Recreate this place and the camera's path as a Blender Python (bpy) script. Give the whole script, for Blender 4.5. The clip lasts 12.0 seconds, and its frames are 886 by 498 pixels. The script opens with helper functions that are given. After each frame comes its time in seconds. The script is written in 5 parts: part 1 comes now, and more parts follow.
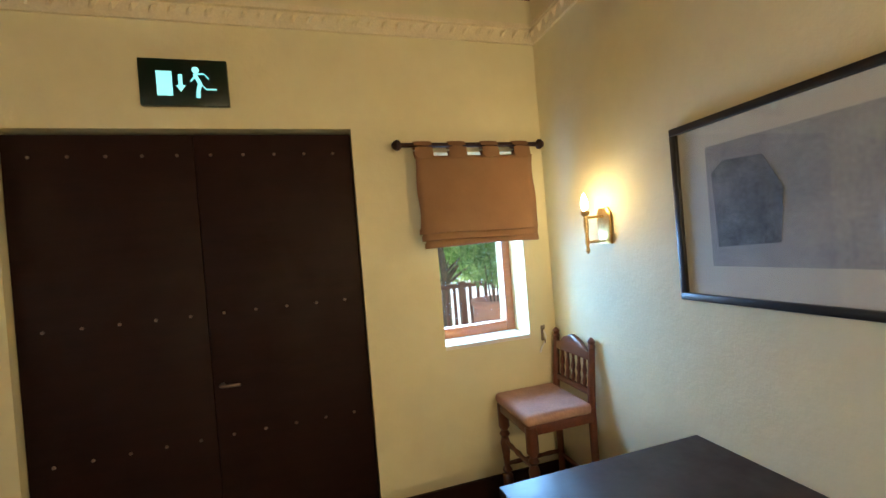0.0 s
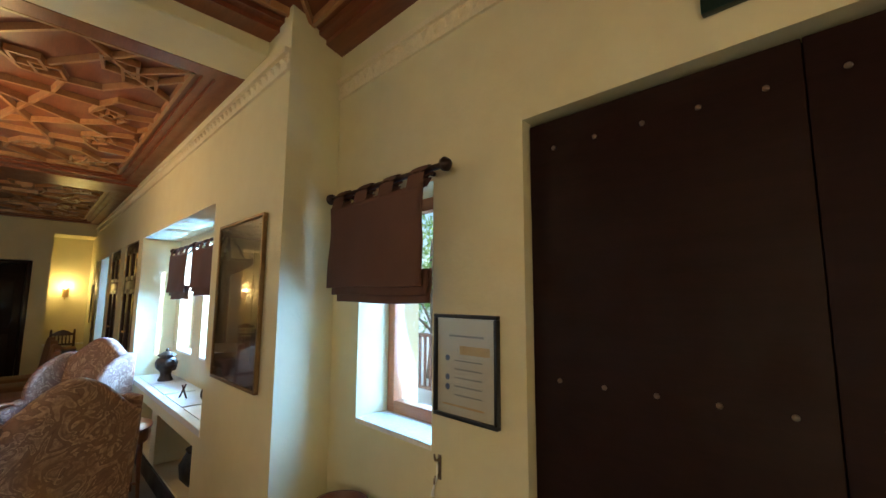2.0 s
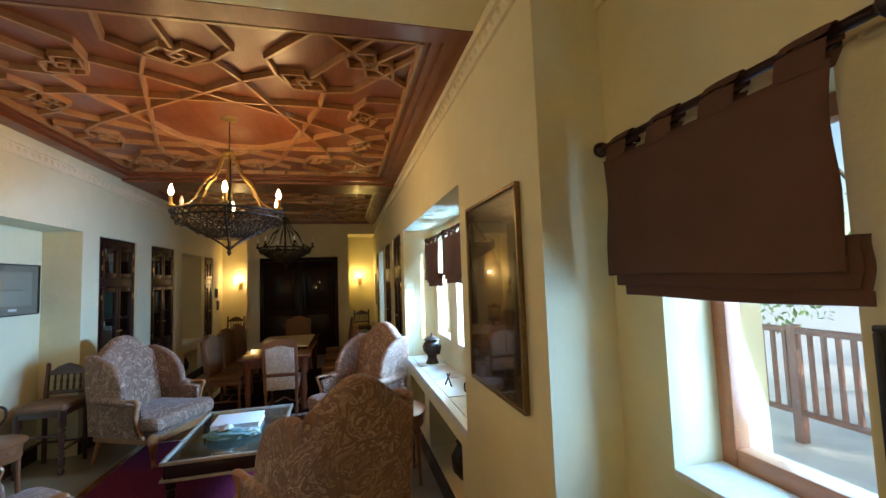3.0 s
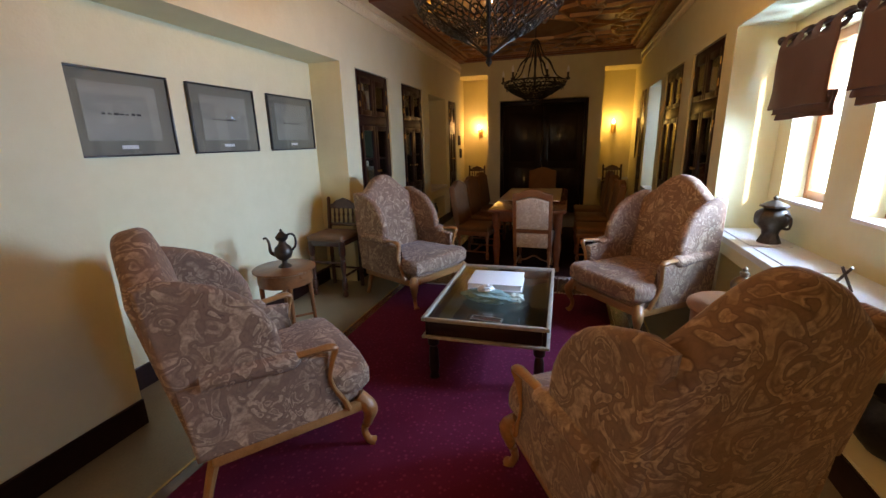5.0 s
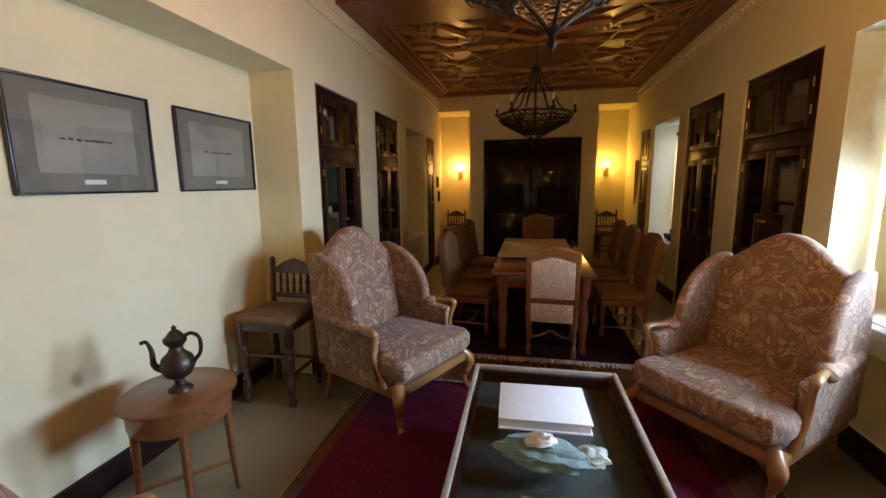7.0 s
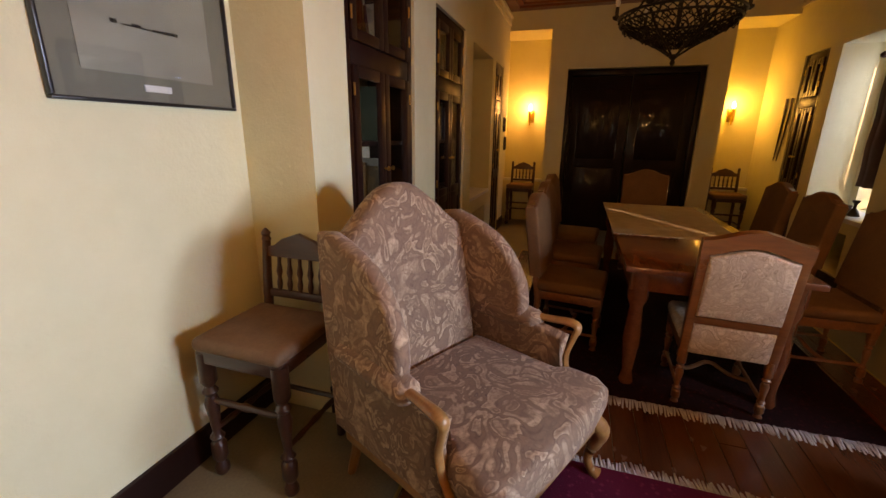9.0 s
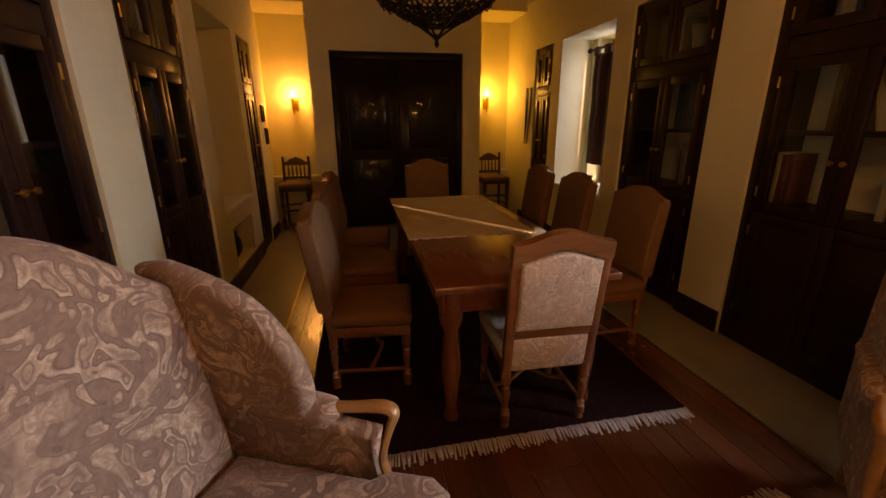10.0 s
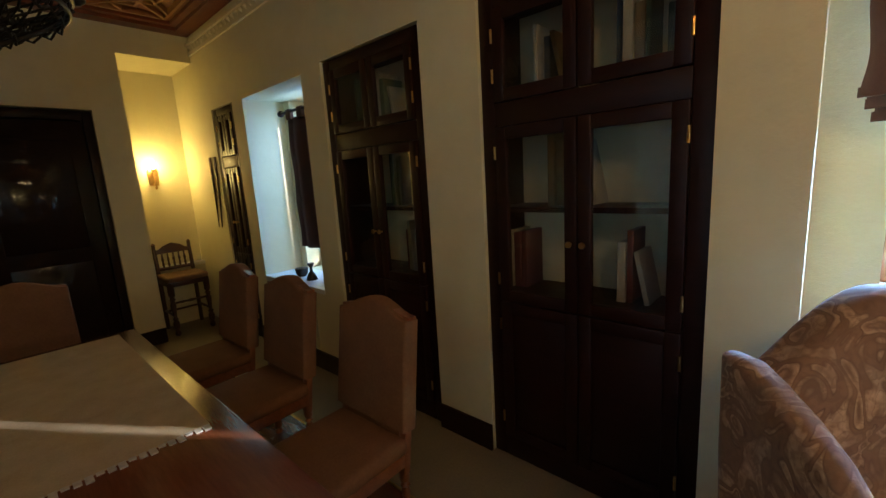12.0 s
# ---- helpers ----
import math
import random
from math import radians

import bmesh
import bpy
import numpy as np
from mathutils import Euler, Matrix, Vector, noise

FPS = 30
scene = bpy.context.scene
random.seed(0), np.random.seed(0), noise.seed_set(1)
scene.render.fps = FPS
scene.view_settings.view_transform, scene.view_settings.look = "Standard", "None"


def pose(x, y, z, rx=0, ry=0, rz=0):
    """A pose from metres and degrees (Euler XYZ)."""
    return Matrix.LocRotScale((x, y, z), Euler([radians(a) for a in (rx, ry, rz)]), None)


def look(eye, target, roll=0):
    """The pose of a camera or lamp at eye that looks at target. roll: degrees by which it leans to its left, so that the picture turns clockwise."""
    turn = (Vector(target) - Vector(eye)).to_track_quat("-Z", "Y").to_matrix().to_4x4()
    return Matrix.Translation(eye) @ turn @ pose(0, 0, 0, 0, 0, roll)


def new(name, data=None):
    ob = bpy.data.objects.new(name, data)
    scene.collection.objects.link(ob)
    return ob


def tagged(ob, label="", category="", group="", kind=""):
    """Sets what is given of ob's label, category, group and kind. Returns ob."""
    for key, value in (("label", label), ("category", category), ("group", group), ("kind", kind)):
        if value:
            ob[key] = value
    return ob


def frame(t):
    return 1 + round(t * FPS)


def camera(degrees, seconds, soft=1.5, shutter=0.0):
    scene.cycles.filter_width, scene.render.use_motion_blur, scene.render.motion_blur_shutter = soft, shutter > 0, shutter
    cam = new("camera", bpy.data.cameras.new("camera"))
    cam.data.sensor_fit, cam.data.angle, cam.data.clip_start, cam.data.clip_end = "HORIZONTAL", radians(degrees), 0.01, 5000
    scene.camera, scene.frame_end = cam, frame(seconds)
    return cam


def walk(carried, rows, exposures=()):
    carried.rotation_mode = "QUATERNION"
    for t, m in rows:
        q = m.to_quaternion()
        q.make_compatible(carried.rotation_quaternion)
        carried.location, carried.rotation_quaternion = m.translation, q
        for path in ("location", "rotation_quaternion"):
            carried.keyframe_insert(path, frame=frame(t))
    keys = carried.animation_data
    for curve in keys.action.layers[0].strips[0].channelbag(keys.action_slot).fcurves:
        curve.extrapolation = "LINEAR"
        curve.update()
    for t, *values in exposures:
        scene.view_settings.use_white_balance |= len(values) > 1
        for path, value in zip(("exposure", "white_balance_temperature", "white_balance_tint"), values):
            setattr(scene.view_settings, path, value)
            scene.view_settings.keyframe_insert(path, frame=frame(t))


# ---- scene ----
cam = camera(94.2, 12.0)
PATH = [
    (0, (0.408, 0.379, 1.617), (0.973, 2.297, 1.608), -4.7),
    (0.5, (0.35, 0.744, 1.593), (0.366, 2.741, 1.698), -4.4),
    (1, (0.325, 1.107, 1.638), (-0.155, 3.037, 1.851), -3.3),
    (1.5, (0.146, 1.33, 1.688), (-0.788, 3.079, 1.948), -1.5),
    (2, (-0.156, 1.495, 1.649), (-1.557, 2.903, 1.885), 0.3),
    (2.5, (-0.518, 1.621, 1.642), (-2.276, 2.563, 1.795), -1.1),
    (3, (-0.83, 1.671, 1.715), (-2.769, 2.14, 1.854), -2.0),
    (3.5, (-1.152, 1.581, 1.694), (-3.15, 1.631, 1.76), -1.9),
    (3.7, (-1.282, 1.533, 1.681), (-3.28, 1.446, 1.684), -2.1),
    (5.3, (-2.177, 1.107, 1.5), (-4.011, 0.533, 0.946), -1.2),
    (5.5, (-2.283, 1.035, 1.492), (-4.116, 0.486, 0.911), -1.2),
    (6, (-2.552, 0.895, 1.468), (-4.424, 0.46, 0.913), -1.3),
    (6.5, (-2.863, 0.83, 1.486), (-4.777, 0.46, 1.04), -1.1),
    (7, (-3.173, 0.635, 1.519), (-5.106, 0.229, 1.205), -0.7),
    (7.2, (-3.302, 0.542, 1.535), (-5.221, 0.054, 1.252), -0.5),
    (8.8, (-4.344, 0.079, 1.413), (-6.149, -0.614, 0.901), 1.6),
    (9, (-4.465, 0.031, 1.405), (-6.301, -0.553, 0.867), 0.7),
    (9.5, (-4.847, 0.019, 1.413), (-6.761, -0.118, 0.848), 0.2),
    (10, (-5.148, 0.041, 1.409), (-7.023, 0.423, 0.828), -0.5),
    (10.5, (-5.398, 0.075, 1.449), (-7.164, 0.835, 0.899), -1.6),
    (11, (-5.653, 0.3, 1.518), (-7.276, 1.392, 1.103), -1.4),
    (11.5, (-5.765, 0.53, 1.569), (-7.191, 1.888, 1.219), -2.5),
    (12, (-6.052, 0.738, 1.525), (-7.386, 2.188, 1.179), -3.5),
]
walk(cam, [(t, look(eye, target, roll)) for t, eye, target, roll in PATH],
     exposures=[(0, 1.6, 5800, 12), (1.0, 1.55, 5000, 9), (1.5, 1.45, 5300, 14), (2.5, 1.25, 5800, 13), (3.5, 1.12, 6700, 14), (5.5, 1.0, 8500, 32), (6.5, 1.05, 8700, 29),
                (7.2, 1.12, 10200, 33), (9.0, 1.25, 12000, 42), (9.5, 1.05, 16000, 52), (10.0, 1.0, 16000, 51), (10.5, 1.05, 11000, 36), (11, 1.0, 7900, 23), (11.5, 1.14, 6000, 14), (12, 1.27, 5900, 13)])

# ---- world, sun and lamps ----
world = bpy.data.worlds.new("sky")
scene.world = world
world.use_nodes = True
wn = world.node_tree
sky = wn.nodes.new("ShaderNodeTexSky")
sky.sky_type, sky.sun_disc = "NISHITA", False
SUN_EL, SUN_AZ = 16.0, 56.0          # elevation, and degrees east of north
sky.sun_elevation, sky.sun_rotation = radians(SUN_EL), radians(SUN_AZ)
wn.links.new(sky.outputs[0], wn.nodes["Background"].inputs[0])
wn.nodes["Background"].inputs[1].default_value = 0.15

sun = new("sun", bpy.data.lights.new("sun", "SUN"))
sun.data.energy, sun.data.angle, sun.data.color = 5.0, radians(0.6), (1.0, 0.90, 0.76)
sun.matrix_world = look((math.sin(radians(SUN_AZ)) * 20, math.cos(radians(SUN_AZ)) * 20, math.tan(radians(SUN_EL)) * 20), (0, 0, 0))


def lamp(name, kind, m, watts, colour, size=0.02, size_y=None):
    ob = new(name, bpy.data.lights.new(name, kind))
    ob.data.energy, ob.data.color = watts, colour
    if kind == "AREA":
        ob.data.shape, ob.data.size, ob.data.size_y = "RECTANGLE", size, size_y
    else:
        ob.data.shadow_soft_size = size
    ob.matrix_world = m
    return ob


WARM = (1.0, 0.61, 0.23)
DAY = (0.28, 0.57, 1.0)
# sky light in the window openings
for wx, wz, ww, wh, wy, watts in ((1.38, 1.36, 0.5, 0.62, 3.2, 13), (-1.83, 1.36, 0.5, 0.62, 3.2, 9), (-5.58, 1.50, 0.6, 0.9, 3.4, 108),
                                  (-4.68, 1.50, 0.6, 0.9, 3.4, 108), (-9.55, 1.5, 0.35, 1.4, 3.1, 8)):
    lamp("window_daylight", "AREA", pose(wx, wy, wz, -72, 0, 0), watts, DAY, ww, wh)

# ---- materials ----


def mat(name, build):
    m = bpy.data.materials.new(name)
    m.use_nodes = True
    build(m.node_tree, m.node_tree.nodes["Principled BSDF"])
    return m


def tex_noise(nt, scale, detail=4.0, rough=0.6, coords="Object", stretch=(1, 1, 1)):
    tc, mp, nz = nt.nodes.new("ShaderNodeTexCoord"), nt.nodes.new("ShaderNodeMapping"), nt.nodes.new("ShaderNodeTexNoise")
    mp.inputs["Scale"].default_value = stretch
    nz.inputs["Scale"].default_value, nz.inputs["Detail"].default_value, nz.inputs["Roughness"].default_value = scale, detail, rough
    nt.links.new(tc.outputs[coords], mp.inputs[0])
    nt.links.new(mp.outputs[0], nz.inputs[0])
    return nz.outputs[0]


def ramp(nt, value, stops):
    r = nt.nodes.new("ShaderNodeValToRGB")
    while len(r.color_ramp.elements) < len(stops):
        r.color_ramp.elements.new(0.5)
    for el, (p, c) in zip(r.color_ramp.elements, stops):
        el.position, el.color = p, (*c, 1)
    nt.links.new(value, r.inputs[0])
    return r.outputs[0]


def mix(nt, fac, a, b, mode="MIX"):
    m = nt.nodes.new("ShaderNodeMix")
    m.data_type, m.blend_type = "RGBA", mode
    for sock, v in ((m.inputs[0], fac), (m.inputs[6], a), (m.inputs[7], b)):
        if isinstance(v, (int, float)):
            sock.default_value = v
        elif isinstance(v, tuple):
            sock.default_value = (*v, 1)
        else:
            nt.links.new(v, sock)
    return m.outputs[2]


def bump(nt, bs, height, strength=0.2, dist=0.01):
    b = nt.nodes.new("ShaderNodeBump")
    b.inputs["Strength"].default_value, b.inputs["Distance"].default_value = strength, dist
    nt.links.new(height, b.inputs["Height"])
    nt.links.new(b.outputs[0], bs.inputs["Normal"])


def simple(name, c1, c2, rough=0.6, scale=6.0, metal=0.0, bumps=0.15, fine=80.0, stretch=(1, 1, 1), coat=0.0):
    def build(nt, bs):
        big = tex_noise(nt, scale, 5, 0.6, stretch=stretch)
        small = tex_noise(nt, fine, 3, 0.6, stretch=stretch)
        col = ramp(nt, big, ((0.3, c1), (0.7, c2)))
        col = mix(nt, 0.25, col, ramp(nt, small, ((0.3, tuple(v * 0.7 for v in c1)), (0.7, tuple(min(1, v * 1.15) for v in c2)))))
        nt.links.new(col, bs.inputs["Base Color"])
        bs.inputs["Roughness"].default_value, bs.inputs["Metallic"].default_value = rough, metal
        bs.inputs["Coat Weight"].default_value = coat
        bs.inputs["Coat Roughness"].default_value = 0.15
        bump(nt, bs, small, bumps, 0.004)
    return mat(name, build)


def plaster_build(nt, bs):
    big, mid, fine = tex_noise(nt, 1.3, 4), tex_noise(nt, 7, 6, 0.65), tex_noise(nt, 60, 4)
    col = ramp(nt, big, ((0.3, (0.68, 0.62, 0.385)), (0.7, (0.74, 0.685, 0.445))))
    col = mix(nt, 0.3, col, ramp(nt, mid, ((0.25, (0.64, 0.58, 0.35)), (0.75, (0.78, 0.725, 0.49)))))
    nt.links.new(col, bs.inputs["Base Color"])
    bs.inputs["Roughness"].default_value = 0.75
    add = nt.nodes.new("ShaderNodeMath")
    add.operation = "MULTIPLY_ADD"
    nt.links.new(fine, add.inputs[0])
    add.inputs[1].default_value = 0.25
    nt.links.new(mid, add.inputs[2])
    bump(nt, bs, add.outputs[0], 0.35, 0.012)


def fabric_build(light, mid_c, dark, size=1.0):
    """Paisley: swirling outlined shapes with stems and veins on a plain ground."""
    def build(nt, bs):
        tc = nt.nodes.new("ShaderNodeTexCoord")

        def swirl(scale, twist, detail, out=0):
            n = nt.nodes.new("ShaderNodeTexNoise")
            n.inputs["Scale"].default_value, n.inputs["Detail"].default_value, n.inputs["Distortion"].default_value = scale * size, detail, twist
            nt.links.new(tc.outputs["Object"], n.inputs[0])
            return n.outputs[out]
        motif, stems, patch, veins = swirl(6.4, 2.3, 1.3), swirl(11.0, 2.2, 1.2), swirl(5.0, 1.4, 1.5), swirl(30.0, 1.6, 2.5)
        half = tuple((p + q) / 2 for p, q in zip(light, mid_c))
        shade = tuple((p + q) / 2 for p, q in zip(mid_c, dark))
        col = ramp(nt, motif, ((0.30, half), (0.38, light), (0.43, half), (0.455, shade), (0.48, mid_c), (0.53, mid_c), (0.55, dark), (0.575, light), (0.63, half), (0.66, shade), (0.70, half)))
        col = mix(nt, ramp(nt, stems, ((0.48, (0, 0, 0)), (0.505, (0.5, 0.5, 0.5)), (0.53, (0.0, 0.0, 0.0)), (0.60, (0, 0, 0)))), col, shade)
        col = mix(nt, ramp(nt, patch, ((0.44, (0, 0, 0)), (0.60, (0.6, 0.6, 0.6)))), col, mid_c)
        col = mix(nt, ramp(nt, veins, ((0.42, (0, 0, 0)), (0.60, (0.5, 0.5, 0.5)))), col, shade)
        nt.links.new(col, bs.inputs["Base Color"])
        bs.inputs["Roughness"].default_value = 0.85
        bs.inputs["Sheen Weight"].default_value = 0.15
        bs.inputs["Sheen Roughness"].default_value = 0.4
        bump(nt, bs, mix(nt, 0.5, tex_noise(nt, 260, 2), motif), 0.15, 0.004)
    return build


def wood_build(c1, c2, rough, coat, grain=18.0, vary=0.0, spec=0.5, coat_rough=0.18):
    def build(nt, bs):
        g = tex_noise(nt, grain, 5, 0.7, stretch=(0.12, 1, 1))
        fine = tex_noise(nt, 120, 3, 0.6, stretch=(0.1, 1, 1))
        col = ramp(nt, g, ((0.28, c1), (0.72, c2)))
        col = mix(nt, 0.25, col, ramp(nt, fine, ((0.3, tuple(v * 0.6 for v in c1)), (0.7, c2))))
        if vary:
            info = nt.nodes.new("ShaderNodeObjectInfo")
            col = mix(nt, vary, col, ramp(nt, info.outputs["Random"], ((0.0, tuple(v * 0.45 for v in c1)), (1.0, tuple(v * 1.5 for v in c2)))))
        nt.links.new(col, bs.inputs["Base Color"])
        r = ramp(nt, tex_noise(nt, 5, 4), ((0.3, (rough * 0.8,) * 3), (0.7, (rough * 1.25,) * 3)))
        nt.links.new(r, bs.inputs["Roughness"])
        bs.inputs["Specular IOR Level"].default_value = spec
        bs.inputs["Coat Weight"].default_value, bs.inputs["Coat Roughness"].default_value = coat, coat_rough
        bump(nt, bs, g, 0.08, 0.004)
    return build


def leaf_build(nt, bs):
    col = ramp(nt, tex_noise(nt, 3, 4), ((0.3, (0.09, 0.16, 0.06)), (0.7, (0.15, 0.24, 0.10))))
    nt.links.new(col, bs.inputs["Base Color"])
    bs.inputs["Roughness"].default_value = 0.5
    tl, mx = nt.nodes.new("ShaderNodeBsdfTranslucent"), nt.nodes.new("ShaderNodeMixShader")
    nt.links.new(mix(nt, 0.8, col, (0.34, 0.52, 0.16)), tl.inputs[0])
    mx.inputs[0].default_value = 0.75
    nt.links.new(bs.outputs[0], mx.inputs[1])
    nt.links.new(tl.outputs[0], mx.inputs[2])
    nt.links.new(mx.outputs[0], nt.nodes["Material Output"].inputs[0])


def rug_build(base, accent, dark):
    def build(nt, bs):
        tc = nt.nodes.new("ShaderNodeTexCoord")
        vor = nt.nodes.new("ShaderNodeTexVoronoi")
        vor.distance, vor.inputs["Scale"].default_value = "MANHATTAN", 34.0
        nt.links.new(tc.outputs["Object"], vor.inputs["Vector"])
        col = ramp(nt, vor.outputs["Distance"], ((0.18, accent), (0.32, base), (0.5, dark)))
        col = mix(nt, 0.35, col, ramp(nt, tex_noise(nt, 3, 5), ((0.3, dark), (0.7, base))))
        nt.links.new(col, bs.inputs["Base Color"])
        bs.inputs["Roughness"].default_value = 0.95
        bs.inputs["Specular IOR Level"].default_value = 0.1
        bump(nt, bs, tex_noise(nt, 220, 3), 0.5, 0.006)
    return build


def glass_build(nt, bs):
    bs.inputs["Base Color"].default_value = (0.95, 0.97, 0.96, 1)
    bs.inputs["Roughness"].default_value = 0.02
    bs.inputs["Transmission Weight"].default_value = 1.0
    bs.inputs["IOR"].default_value = 1.45


def pane_build(nt, bs):
    out = nt.nodes["Material Output"]
    tr, gl, mx, fr = (nt.nodes.new("ShaderNode" + k) for k in ("BsdfTransparent", "BsdfGlossy", "MixShader", "LayerWeight"))
    tr.inputs[0].default_value = (0.93, 0.95, 0.94, 1)
    gl.inputs["Roughness"].default_value = 0.03
    fr.inputs[0].default_value = 0.5
    pw, ma = nt.nodes.new("ShaderNodeMath"), nt.nodes.new("ShaderNodeMath")
    pw.operation, ma.operation = "POWER", "MULTIPLY_ADD"
    pw.inputs[1].default_value, ma.inputs[1].default_value, ma.inputs[2].default_value = 4.0, 0.85, 0.045
    nt.links.new(fr.outputs[1], pw.inputs[0])
    nt.links.new(pw.outputs[0], ma.inputs[0])
    nt.links.new(ma.outputs[0], mx.inputs[0])
    nt.links.new(tr.outputs[0], mx.inputs[1])
    nt.links.new(gl.outputs[0], mx.inputs[2])
    nt.links.new(mx.outputs[0], out.inputs[0])


def emit(name, colour, strength):
    def build(nt, bs):
        bs.inputs["Base Color"].default_value = (*colour, 1)
        bs.inputs["Emission Color"].default_value = (*colour, 1)
        bs.inputs["Emission Strength"].default_value = strength
    return mat(name, build)


PLASTER = mat("cream_plaster", plaster_build)
CORNICE = simple("cream_stucco", (0.72, 0.63, 0.42), (0.80, 0.72, 0.52), 0.7, 9, bumps=0.2)
WHITE = simple("white_paint", (0.74, 0.74, 0.70), (0.82, 0.81, 0.77), 0.5, 5)
STONE = simple("tan_stone_floor", (0.19, 0.155, 0.10), (0.27, 0.225, 0.145), 0.42, 2.2, bumps=0.1)
MARBLE = simple("pale_sill_stone", (0.62, 0.62, 0.60), (0.76, 0.76, 0.74), 0.3, 4, bumps=0.05)
FABRIC = mat("paisley_fabric", fabric_build((0.54, 0.36, 0.24), (0.245, 0.138, 0.088), (0.12, 0.066, 0.047), 1.1))
CHAIRFAB = mat("pale_scroll_fabric", fabric_build((0.66, 0.54, 0.41), (0.52, 0.40, 0.30), (0.26, 0.175, 0.125), 1.25))
TANFAB = simple("tan_velvet", (0.155, 0.07, 0.029), (0.22, 0.106, 0.045), 0.85, 6)
PINKFAB = simple("dusty_pink_fabric", (0.36, 0.20, 0.16), (0.48, 0.29, 0.22), 0.85, 8)
DARKWOOD = mat("dark_brown_wood", wood_build((0.012, 0.0032, 0.0022), (0.028, 0.0075, 0.005), 0.42, 0.03, spec=0.28))
GLOSSWOOD = mat("black_varnished_wood", wood_build((0.009, 0.0032, 0.0025), (0.018, 0.006, 0.0045), 0.55, 0.45, spec=0.12, coat_rough=0.035))
DOORWOOD = mat("dark_oxblood_wood", wood_build((0.010, 0.0029, 0.0023), (0.021, 0.0058, 0.0044), 0.6, 0.0, spec=0.2))
CEILWOOD = mat("carved_ceiling_wood", wood_build((0.14, 0.034, 0.010), (0.24, 0.066, 0.02), 0.36, 0.2))
STRAPWOOD = mat("strapwork_wood", wood_build((0.30, 0.135, 0.05), (0.45, 0.225, 0.09), 0.4, 0.1))
MIDWOOD = mat("red_brown_wood", wood_build((0.15, 0.05, 0.018), (0.30, 0.11, 0.04), 0.32, 0.3))
CHAIRWOOD = mat("turned_chair_wood", wood_build((0.085, 0.026, 0.013), (0.17, 0.055, 0.026), 0.35, 0.3))
DARKCHAIR = mat("dark_turned_wood", wood_build((0.035, 0.012, 0.007), (0.075, 0.025, 0.013), 0.33, 0.3))
LIGHTWOOD = mat("honey_wood", wood_build((0.30, 0.12, 0.037), (0.46, 0.215, 0.075), 0.33, 0.3))
TABLEWOOD = mat("polished_table_wood", wood_build((0.11, 0.030, 0.012), (0.21, 0.062, 0.025), 0.15, 0.6))
FLOORWOOD = mat("red_floor_planks", wood_build((0.075, 0.022, 0.010), (0.155, 0.05, 0.021), 0.24, 0.4, vary=0.3))
WINWOOD = mat("orange_window_wood", wood_build((0.36, 0.13, 0.05), (0.50, 0.20, 0.085), 0.4, 0.2))
# first shade's linen: the light falling on it is put into this paler brown
BLINDLIT = simple("lit_brown_linen", (0.20, 0.10, 0.045), (0.26, 0.14, 0.065), 0.9, 3, fine=300, bumps=0.3)
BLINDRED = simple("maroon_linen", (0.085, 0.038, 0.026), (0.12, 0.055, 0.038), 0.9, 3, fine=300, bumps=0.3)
RUGRED = mat("purple_red_rug", rug_build((0.20, 0.021, 0.055), (0.25, 0.04, 0.085), (0.12, 0.012, 0.033)))
RUGDARK = mat("dark_red_rug", rug_build((0.034, 0.006, 0.007), (0.06, 0.012, 0.012), (0.012, 0.004, 0.004)))
FRINGE = simple("cream_fringe", (0.42, 0.40, 0.38), (0.58, 0.55, 0.5), 0.95, 30)
IRON = simple("black_iron", (0.02, 0.017, 0.014), (0.05, 0.04, 0.03), 0.45, 20, metal=0.7)
BRONZE = simple("dark_bronze", (0.045, 0.036, 0.03), (0.10, 0.08, 0.065), 0.42, 18, metal=0.85)
BRASS = simple("aged_brass", (0.45, 0.28, 0.09), (0.62, 0.42, 0.16), 0.3, 15, metal=1.0)
PEWTER = simple("worn_pewter", (0.20, 0.16, 0.12), (0.34, 0.27, 0.20), 0.35, 12, metal=0.85)
GLASS = mat("clear_pane", pane_build)
RIM = simple("worn_grey_moulding", (0.30, 0.26, 0.20), (0.50, 0.45, 0.36), 0.4, 22, metal=0.2)
LINING = simple("dark_green_lining", (0.035, 0.045, 0.036), (0.06, 0.07, 0.055), 0.8, 20)
BLACK = simple("black_lacquer", (0.008, 0.008, 0.009), (0.016, 0.015, 0.016), 0.3, 10)
BULB = emit("glowing_bulb", (1.0, 0.72, 0.34), 30.0)
PAPER = simple("white_paper", (0.78, 0.77, 0.74), (0.84, 0.83, 0.80), 0.7, 4)
MOUNT = simple("grey_picture_mount", (0.17, 0.16, 0.12), (0.21, 0.195, 0.15), 0.7, 4)
PHOTO = simple("grey_photo", (0.10, 0.10, 0.09), (0.25, 0.24, 0.21), 0.5, 2.2, stretch=(1, 1, 4))
GREENCLOTH = simple("sea_green_cloth", (0.10, 0.20, 0.19), (0.22, 0.36, 0.33), 0.8, 20)
BOOKS = [simple("book_cloth", c, tuple(min(1, v * 1.4) for v in c), 0.7, 30) for c in
         ((0.30, 0.27, 0.2), (0.10, 0.03, 0.03), (0.04, 0.06, 0.09), (0.35, 0.33, 0.3), (0.14, 0.09, 0.04), (0.05, 0.08, 0.05))]

# ---- mesh helpers ----


